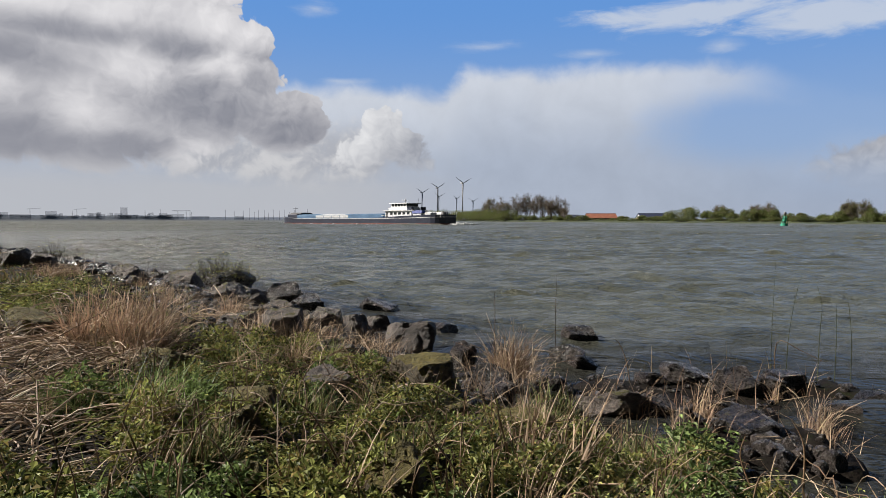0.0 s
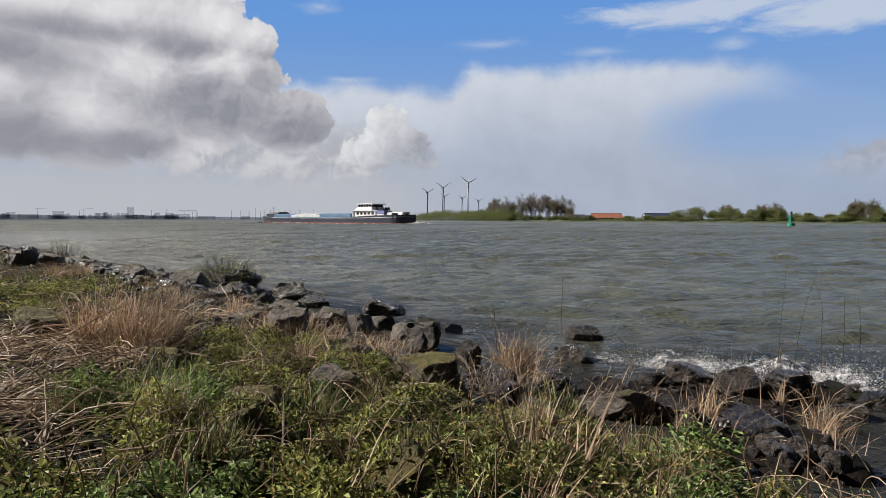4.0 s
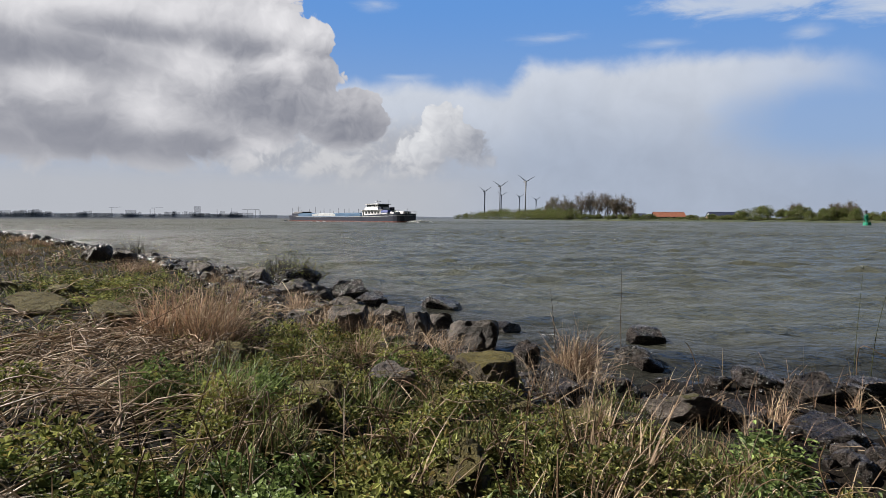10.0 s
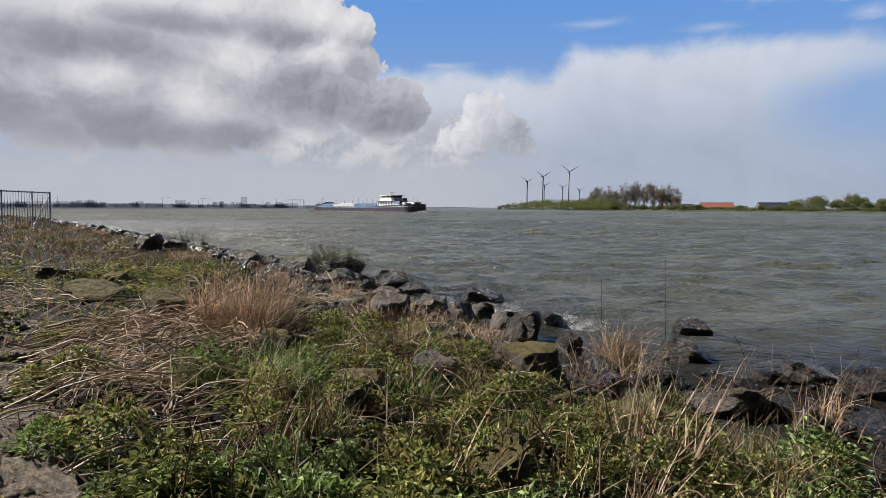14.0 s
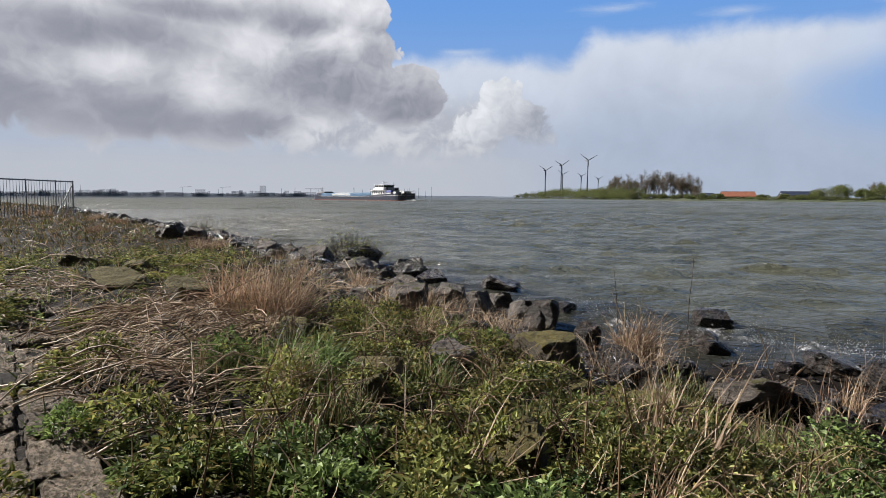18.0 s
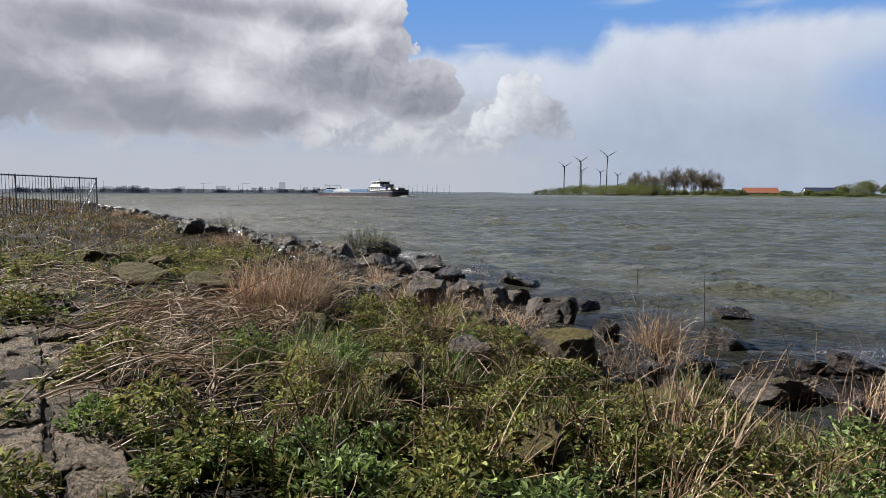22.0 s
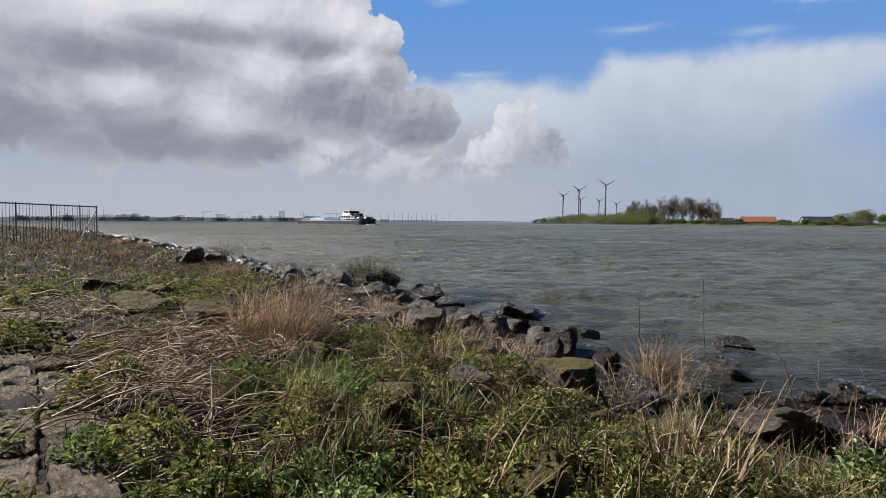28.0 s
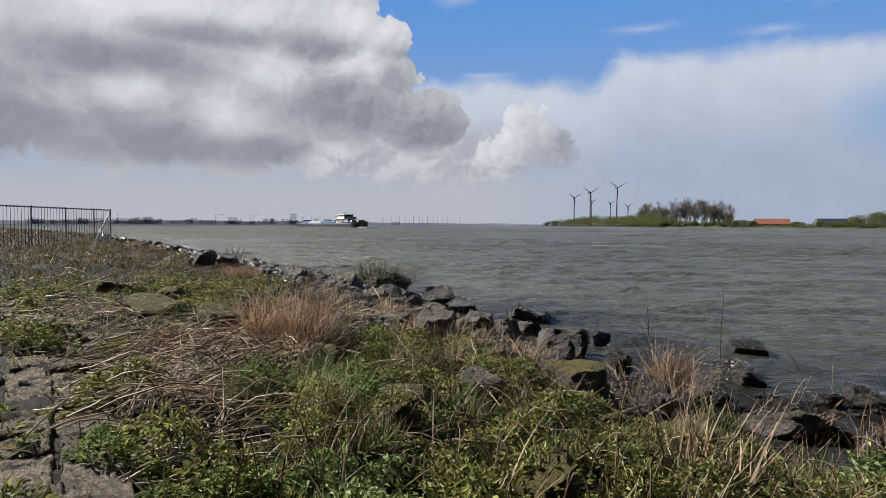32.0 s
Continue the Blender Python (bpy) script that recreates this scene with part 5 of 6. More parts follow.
def grass_layer(seed, n, d0, d1, ln, wd, s_min=0.55, keep_slab=0.04, label="rough green grass on the river bank", az0=-50, az1=54, mat=GRASS):
    r = np.random.RandomState(seed)
    x, y = scatter(r, n, d0, d1, az0, az1)
    s = shore_s(x, y)
    tuft = 0.15 + 1.1 * fbm(x, y, 0.4, seed + 1) + 0.7 * fbm(x, y, 1.1, 15)
    ok = (s > s_min + 0.5 * fbm(x, y, 1.2, 5)) & (r.uniform(0, 1, n) < np.clip(tuft, 0.02, 1)) & clear_of_rocks(x, y, 0.75)
    ok &= ~on_slabs(x, y) | (r.uniform(0, 1, n) < keep_slab)
    ok &= r.uniform(0, 1, n) > litter_weight(x, y) * 1.3
    x, y = x[ok], y[ok]
    m = len(x)
    P = np.stack([x, y, ground_z(x, y) - 0.015], 1)
    L = r.uniform(*ln, m) * np.clip(0.7 + 0.35 * fbm(x, y, 0.9, 9) + 0.35 * tuft[ok], 0.35, 1.7)
    v, f = ribbons(r, P, L, r.uniform(*wd, m), r.uniform(0.05, 0.75, m), r.uniform(0.1, 1.3, m), r.normal(3.4, 1.4, m), 3)
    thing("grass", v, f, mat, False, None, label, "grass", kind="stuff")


grass_layer(31, 16000, 2.6, 8.0, (0.10, 0.30), (0.010, 0.021), 0.55, 0.12)
grass_layer(36, 12000, 0.25, 2.8, (0.08, 0.22), (0.006, 0.014), 0.55, 0.12, "short grass round the viewpoint", 0, 360)
grass_layer(35, 42000, 0.4, 9.0, (0.12, 0.34), (0.012, 0.024), 0.55, 0.12, "rough grass behind the viewpoint", 54, 310)
grass_layer(32, 40000, 7.5, 17, (0.10, 0.28), (0.008, 0.017), 1.25, 0.2, az1=15)
grass_layer(33, 60000, 15, 34, (0.08, 0.22), (0.018, 0.04), 3.0, 1.0, "rough grass further along the bank", az1=-5, mat=DRY_GRASS)
grass_layer(37, 26000, 13, 30, (0.08, 0.24), (0.014, 0.03), 3.6, 1.0, "green patches of grass further along the bank", az1=-8)
grass_layer(34, 36000, 32, 75, (0.12, 0.3), (0.04, 0.08), 3.4, 1.0, "rough grass beside the far fence", az1=-22, mat=DRY_GRASS)


def herb_layer(seed, n, d0, d1, size, mat, mask, height, label, per=9, az0=-50, az1=54):
    """Leafy herbs: little stems, each with leaves all round."""
    r = np.random.RandomState(seed)
    x, y = scatter(r, n, d0, d1, az0, az1)
    ok = mask(x, y, r) & clear_of_rocks(x, y, 0.3)
    x, y = x[ok], y[ok]
    m = len(x)
    z = ground_z(x, y)
    hgt = r.uniform(*height, m) * np.clip(0.65 + 1.3 * fbm(x, y, 0.6, 71), 0.2, 2.0)
    lx, ly = r.normal(0, 0.25, m), r.normal(0, 0.25, m)
    k = np.repeat(np.arange(m), per)
    u = r.uniform(0.15, 1.0, len(k))
    a = r.uniform(0, 6.28, len(k))
    P = np.stack([x[k] + lx[k] * hgt[k] * u, y[k] + ly[k] * hgt[k] * u, z[k] + hgt[k] * u], 1)
    D = np.stack([np.cos(a), np.sin(a), r.uniform(-0.35, 0.5, len(k))], 1)
    L = r.uniform(*size, len(k)) * (1.15 - 0.45 * u)
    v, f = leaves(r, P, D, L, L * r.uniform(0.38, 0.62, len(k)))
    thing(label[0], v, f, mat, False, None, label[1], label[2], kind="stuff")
    # stems
    Q = np.stack([np.stack([x + lx * hgt * s, y + ly * hgt * s, z - 0.02 + hgt * s], 1) for s in (0, 0.5, 1.0)], 1)
    v, f = tubes(Q[::2], np.full(len(Q[::2]), 0.002), 3)
    thing("herb_stems", v, f, GREEN_STEM, False, None, "thin green stems of the bank herbs", "herb", kind="stuff")


def near_mask(x, y, r):
    s = shore_s(x, y)
    c = fbm(x, y, 0.9, 41)
    return (s > 0.7) & (fbm(x, y, 0.6, 42) + 0.5 * c > 0.08 + r.uniform(-0.1, 0.1, x.shape)) & (~on_slabs(x, y) | (fbm(x, y, 0.7, 44) > 0.5)) & (r.uniform(0, 1, x.shape) > litter_weight(x, y) * 1.5)


def clump(points):
    def mask(x, y, r):
        w = np.zeros(x.shape)
        for cx, cy, q in points:
            w = np.maximum(w, 1 - np.hypot(x - cx, y - cy) / q)
        return (w > 0.05 + 0.3 * r.uniform(0, 1, x.shape))
    return mask


herb_layer(51, 13000, 2.6, 8.0, (0.024, 0.055), HERB, near_mask, (0.05, 0.22), ("bank_herbs", "low yellow-green herbs and cleavers between the grass", "herb"), 10)
herb_layer(55, 4000, 2.6, 9.0, (0.05, 0.095), HERB, lambda x, y, r: near_mask(x, y, r) & (fbm(x, y, 0.6, 61) > 0.25), (0.08, 0.26), ("broad_herbs", "broad-leaved yellow-green herbs on the bank", "herb"), 9)
herb_layer(56, 9000, 2.6, 9.0, (0.03, 0.07), NETTLE, lambda x, y, r: near_mask(x, y, r) & (fbm(x, y, 0.5, 67) > 0.25), (0.08, 0.24), ("dark_herbs", "dark green leafy herbs between the stones", "herb"), 10)
herb_layer(57, 5000, 0.25, 2.7, (0.03, 0.07), HERB, near_mask, (0.04, 0.14), ("bank_herbs", "low herbs round the viewpoint", "herb"), 9, 0, 360)
herb_layer(58, 11000, 2.4, 9.0, (0.04, 0.09), HERB, near_mask, (0.06, 0.2), ("bank_herbs", "low herbs on the bank behind the viewpoint", "herb"), 7, 54, 310)
herb_layer(52, 13000, 7.5, 17, (0.04, 0.08), HERB, near_mask, (0.08, 0.24), ("bank_herbs", "low green herbs further along the bank", "herb"), 7)
herb_layer(53, 30000, 2.3, 6.0, (0.05, 0.10), NETTLE, clump([(-1.55, 3.2, 0.30), (-1.2, 3.25, 0.26), (-0.9, 3.05, 0.18)]), (0.05, 0.17), ("nettles", "dense dark green nettles on the bank", "nettle"), 12)
herb_layer(59, 30000, 4.6, 6.3, (0.05, 0.11), NETTLE, clump([(2.55, 4.75, 0.30), (2.8, 4.95, 0.24)]), (0.06, 0.24), ("nettles", "tall dark green nettles beside the muddy shelf", "nettle"), 12, 20, 36)
herb_layer(54, 36000, 4.0, 16.0, (0.05, 0.10), HERB, clump([(-5.6, 7.5, 0.5), (-4.9, 6.75, 0.35), (-3.3, 5.3, 0.25), (-3.95, 6.3, 0.28), (-2.95, 3.85, 0.15), (-3.25, 4.6, 0.2), (-8.0, 10.8, 0.8), (-5.2, 11.2, 0.9), (-6.9, 9.1, 0.45), (-6.4, 12.5, 1.0), (-5.5, 13.2, 0.8), (-11.4, 14.9, 0.8)]), (0.08, 0.26), ("nettles", "fresh green leaves growing over the paving", "nettle"), 9)


def straw_layer(seed, n, d0, d1, ln, wd, mask, lean, mat, lift, label, az=(0.6, 1.2), curl=(-0.5, 0.6)):
    r = np.random.RandomState(seed)
    x, y = scatter(r, n, d0, d1)
    ok = mask(x, y, r)
    x, y = x[ok], y[ok]
    m = len(x)
    P = np.stack([x, y, ground_z(x, y) + r.uniform(*lift, m)], 1)
    v, f = ribbons(r, P, r.uniform(*ln, m), r.uniform(*wd, m), r.uniform(*lean, m), r.uniform(*curl, m), r.normal(az[0], az[1], m), 4, 0.6)
    thing("straw", v, f, mat, False, None, label, "straw", kind="stuff")


straw_layer(61, 30000, 3.0, 16, (0.15, 0.55), (0.006, 0.014), lambda x, y, r: r.uniform(0, 1, x.shape) < litter_weight(x, y) * 1.2, (1.25, 1.6), STRAW, (0.01, 0.12), "matted dry reed litter lying on the bank")
straw_layer(62, 12000, 2.3, 9, (0.14, 0.55), (0.007, 0.015), lambda x, y, r: (shore_s(x, y) > 0.3) & ~on_slabs(x, y) & (r.uniform(0, 1, x.shape) < np.clip(0.05 + 0.8 * fbm(x, y, 0.8, 19), 0.04, 0.8)), (0.3, 1.5), STRAW, (0.0, 0.05), "scattered dry grass stems", (0.6, 1.8), (0, 1.0))
straw_layer(64, 2600, 5.2, 9.4, (0.15, 0.55), (0.005, 0.010), lambda x, y, r: (x > 1.6) & (shelf(x, y) > 0.05) & (r.uniform(0, 1, x.shape) < np.clip(0.2 + 1.2 * fbm(x, y, 0.6, 29), 0, 1)), (0.0, 0.7), RUSSET, (-0.03, 0.0), "thin dead stems standing on the muddy shelf", (0.6, 1.8), (0, 1.0))
straw_layer(63, 16000, 9, 60, (0.2, 0.6), (0.012, 0.026), lambda x, y, r: (shore_s(x, y) > 1.9) & (r.uniform(0, 1, x.shape) < np.clip(0.45 + 0.8 * fbm(x, y, 2.2, 39), 0.1, 1)), (1.05, 1.6), STRAW, (0.0, 0.08), "dry brown grass further along the bank", (0.6, 1.5))


def tussock(cx, cy, rad, n, ln, mat, label, seed, lean=(0.0, 0.7), width=(0.003, 0.006), lay=2.1, stalks=True):
    """One tuft of dead stems from a common base, blown about and broken over."""
    r = np.random.RandomState(seed)
    a, q = r.uniform(0, 6.28, n), rad * np.sqrt(r.uniform(0, 1, n)) * (0.8 + 0.4 * np.sin(3 * r.uniform(0, 6.28)))
    x, y = cx + q * np.cos(a), cy + q * np.sin(a)
    P = np.stack([x, y, np.maximum(ground_z(x, y), -0.05) - 0.02], 1)
    out = np.arctan2(y - cy, x - cx) * 0.4 + r.normal(0.3, 1.3, n)
    L = r.uniform(*ln, n) * r.uniform(0.25, 1.0, n)
    v, f = ribbons(r, P, L, r.uniform(*width, n), r.uniform(*lean, n) * r.uniform(0.3, 1.3, n), r.uniform(-0.3, lay + 0.6, n) * r.uniform(0.1, 1, n), out, 6)
    top = root("dry_tussock", Matrix(), label, "grass tuft")
    tagged(thing("stem_tuft", v, f, mat, False, top), kind="stuff")
    if not stalks:
        return
    m = max(10, n // 7)
    k = r.randint(0, n, m)
    H = np.zeros((m, 5, 3))
    az, le, cu = out[k], r.uniform(0.0, 0.7, m), r.uniform(0.1, 2.3, m)
    pos = P[k].copy()
    for i in range(5):
        H[:, i] = pos
        phi = le + cu * (i / 4) ** 2
        pos = pos + np.stack([np.sin(phi) * np.cos(az), np.sin(phi) * np.sin(az), np.cos(phi)], 1) * (r.uniform(ln[0], ln[1] * 1.15, m) / 4)[:, None]
    v, f = tubes(H, r.uniform(0.0025, 0.005, m), 4)
    tagged(thing("stalk_tuft", v, f, STALK, True, top), kind="stuff")


tussock(-2.6, 7.75, 0.42, 1000, (0.45, 0.98), RUSSET, "large tuft of dead russet grass on the bank", 71, (0.0, 0.75), (0.010, 0.019), 2.2)
tussock(-2.15, 7.3, 0.42, 700, (0.3, 0.7), RUSSET, "dead russet grass beside the large tuft", 74, (0.1, 0.9), (0.009, 0.016), 2.0)
tussock(2.0, 8.3, 0.42, 620, (0.5, 1.0), RUSSET, "tuft of dead reddish reeds by the water", 72, (0.0, 0.75), (0.010, 0.018), 2.6)
tussock(1.75, 7.6, 0.42, 420, (0.35, 0.8), STRAW, "pale dead reeds bent over the rocks", 73, (0.2, 0.9))
tussock(3.6, 6.4, 0.22, 130, (0.25, 0.5), RUSSET, "small orange tuft of dead grass among the rocks", 75)
tussock(4.6, 6.0, 0.28, 180, (0.3, 0.6), RUSSET, "yellow dead grass among the wet rocks", 76, (0.0, 0.9))
tussock(-1.3, 4.7, 0.20, 420, (0.2, 0.45), STRAW, "dark tuft of dead grass with a green top", 77, (0.1, 1.0))
for i, (x, y) in enumerate([(3.25, 6.25), (4.55, 5.75), (4.7, 6.1), (4.75, 6.9)]):
    tussock(x, y, 0.14, 50, (0.2, 0.42), RUSSET, "small orange tuft of dead grass among the rocks", 190 + i, (0.0, 0.8), (0.005, 0.009))
for i, (x, y, q, n) in enumerate([(2.5, 4.85, 0.30, 420), (2.2, 4.55, 0.26, 380), (2.2, 6.9, 0.25, 420), (1.85, 6.3, 0.25, 380)]):
    tussock(x, y, q, n, (0.2, 0.42), GRASS, "clump of dark green broad-bladed grass by the water", 170 + i, (0.0, 0.9), (0.011, 0.022), 1.8, False)


def herb_clumps():
    """Bushy mounds of herbs with bright tops and dark hollows between."""
    r, rn, done = random.Random(77), np.random.RandomState(77), []
    while len(done) < 120:
        d, a = 2.5 + 6.0 * r.random() ** 0.8, radians(r.uniform(-40, 36))
        x, y = d * math.sin(a), d * math.cos(a)
        q = r.uniform(0.1, 0.27)
        X, Y = np.array([x]), np.array([y])
        if shore_s(X, Y)[0] < 0.75 or (on_slabs(X, Y)[0] and r.random() < 0.93) or litter_weight(X, Y)[0] > 0.25 or any((x - u) ** 2 + (y - v) ** 2 < (0.62 * (q + w)) ** 2 for u, v, w in done):
            done.append((99, 99, 0)) if r.random() < 0.02 else None
            continue
        done.append((x, y, q))
        h = q * r.uniform(0.8, 1.5)
        n = int(520 * q / 0.2)
        z, b = rn.uniform(0.1, 1, n), rn.uniform(0, 6.28, n)
        k = np.sqrt(np.clip(1 - z ** 2, 0, 1)) * rn.uniform(0.6, 1.1, n) * (1 + 0.25 * np.sin(3 * b + rn.uniform(0, 6)))
        px, py = x + q * k * np.cos(b), y + q * k * np.sin(b)
        P = np.stack([px, py, ground_z(px, py) + h * z * rn.uniform(0.7, 1.1, n)], 1)
        D = np.stack([np.cos(b) * (1.2 - z), np.sin(b) * (1.2 - z), rn.uniform(-0.3, 0.7, n)], 1) + rn.normal(0, 0.35, (n, 3))
        L = rn.uniform(0.025, 0.06, n) * (0.8 + q)
        v, f = leaves(rn, P, D, L, L * rn.uniform(0.35, 0.6, n))
        top = root("herb_clump", Matrix(), "bushy mound of yellow-green herbs on the bank", "herb", "herb mounds on the bank")
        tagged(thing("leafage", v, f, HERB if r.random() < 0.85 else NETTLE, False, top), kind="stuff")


herb_clumps()
for i, (x, y, q, n, ln) in enumerate([(-0.78, 3.06, 0.05, 12, (0.35, 0.6)), (-0.98, 3.5, 0.08, 14, (0.3, 0.5)), (1.17, 3.8, 0.2, 70, (0.4, 0.85)), (1.42, 4.1, 0.2, 60, (0.4, 0.8)), (1.5, 5.2, 0.2, 60, (0.45, 0.9)), (1.25, 4.5, 0.2, 50, (0.4, 0.75)), (-0.05, 3.3, 0.1, 16, (0.3, 0.5)), (0.55, 3.3, 0.12, 20, (0.3, 0.5)), (1.75, 4.3, 0.2, 34, (0.3, 0.6)), (-0.35, 3.5, 0.08, 14, (0.3, 0.5))]):
    tussock(x, y, q, n, ln, STALK, "bundle of pale broken reed stalks in the grass", 210 + i, (0.0, 0.65), (0.011, 0.019), 1.1, False)
tussock(-1.42, 5.2, 0.28, 800, (0.35, 0.62), NETTLE, "dense dark green grass tuft", 78, (0.0, 0.9), (0.006, 0.012), stalks=False)
for i, (x, y, q) in enumerate([(0.4, 4.4, 0.2), (1.3, 5.2, 0.25), (-0.3, 5.3, 0.2), (1.9, 6.5, 0.3), (-1.0, 7.0, 0.25), (-2.0, 5.0, 0.2), (2.5, 5.6, 0.22), (0.7, 7.4, 0.25), (-4.5, 10.5, 0.4), (-0.2, 7.9, 0.25), (1.5, 4.1, 0.2), (-0.8, 4.0, 0.2), (0.2, 5.9, 0.2)]):
    tussock(x, y, q, 420, (0.22, 0.45), GRASS, "thick tuft of green grass on the bank", 120 + i, (0.0, 1.0), (0.006, 0.014), stalks=False)
for i, (x, y) in enumerate([(-1.4, 10.2), (-0.7, 9.9), (0.45, 9.6), (-1.9, 11.0), (-3.0, 12.4), (-1.3, 9.0), (-0.5, 9.4), (-2.2, 9.6), (0.2, 8.9), (-2.9, 11.2), (-2.2, 12.0), (-3.6, 13.0), (-4.3, 14.4), (-0.9, 9.2), (-0.2, 8.6), (0.5, 8.3), (-1.8, 9.9), (2.9, 6.4), (3.2, 5.9), (2.4, 6.8), (-0.6, 7.6), (1.3, 4.6), (2.0, 5.4), (1.6, 3.4), (0.9, 3.1), (1.5, 5.6), (1.1, 4.2), (2.1, 4.2), (1.7, 6.2)]):
    tussock(x, y, 0.28, 50 if x > 1.8 or y < 7.5 else 210, (0.25, 0.55), RUSSET if x > 1.8 or i % 3 == 0 else STRAW, "thin tuft of dead pale grass among the rocks", 80 + i, (0.0, 0.8), (0.006, 0.012))


def long_stalks(seed, n, d0, d1, label, base=0.25, size=(0.35, 1.3), rad=(0.003, 0.0065), high=0.3):
    """Fallen and bent reed stalks, thick enough to be round."""
    r = np.random.RandomState(seed)
    x, y = scatter(r, n, d0, d1)
    ok = (shore_s(x, y) > 0.5) & (r.uniform(0, 1, n) < base + 1.4 * litter_weight(x, y)) & (~on_slabs(x, y) | (r.uniform(0, 1, n) < 0.12))
    x, y = x[ok], y[ok]
    m = len(x)
    a = np.where(r.uniform(0, 1, m) < 0.58, r.normal(0.85, 0.7, m), r.uniform(0, 6.28, m))
    L, hgt = r.uniform(*size, m), r.uniform(0.02, high, m) * r.uniform(0.1, 1, m)
    bow, turn, tip = r.normal(0, 0.05, m) * L, r.normal(0, 0.012, m), np.clip(r.normal(0.05, 0.11, m), -0.1, 0.35) * L
    x, y = x - np.cos(a) * L / 2, y - np.sin(a) * L / 2
    P = np.zeros((m, 8, 3))
    for i in range(8):
        t = i / 7
        side = bow * math.sin(math.pi * t) + turn * math.sin(2 * math.pi * t)
        px, py = x + np.cos(a) * L * t - np.sin(a) * side, y + np.sin(a) * L * t + np.cos(a) * side
        P[:, i] = np.stack([px, py, ground_z(px, py) + 0.04 + hgt * math.sin(math.pi * (0.12 + 0.76 * t)) + np.maximum(tip * t, tip * (t - 1))], 1)
    v, f = tubes(P, r.uniform(*rad, m), 4)
    thing("reed_stalks", v, f, STALK, True, None, label, "reed", kind="stuff")


long_stalks(91, 800, 2.6, 11, "fallen pale reed stalks lying across the grass")
long_stalks(93, 7500, 4.0, 11, "tangled mat of long fallen reeds", 0.0, (0.3, 1.3), (0.004, 0.010), 0.28)
long_stalks(92, 1300, 9, 26, "fallen reed stalks along the bank", 0.3, (0.4, 1.4), (0.006, 0.011))


def stem(points, radius, mat, label, group="tall stalks on the bank"):
    """One stalk through a few points, smoothed; it stands on the ground at its first point."""
    base = Vector(points[0])
    pts = [Vector(p) - base for p in points]
    curve = []
    n = len(pts)
    for i in range(n - 1):
        p0, p1, p2, p3 = pts[max(i - 1, 0)], pts[i], pts[i + 1], pts[min(i + 2, n - 1)]
        for t in (0, 0.25, 0.5, 0.75):
            curve.append(0.5 * (2 * p1 + (p2 - p0) * t + (2 * p0 - 5 * p1 + 4 * p2 - p3) * t * t + (3 * p1 - p0 - 3 * p2 + p3) * t ** 3))
    curve.append(pts[-1])
    v, f = tubes(np.array([[tuple(c) for c in curve]]), np.array([radius]), 5)
    ob = thing("plant_stalk", v, f, mat, True, None, label, "stalk", group)
    ob.location = base
    return ob


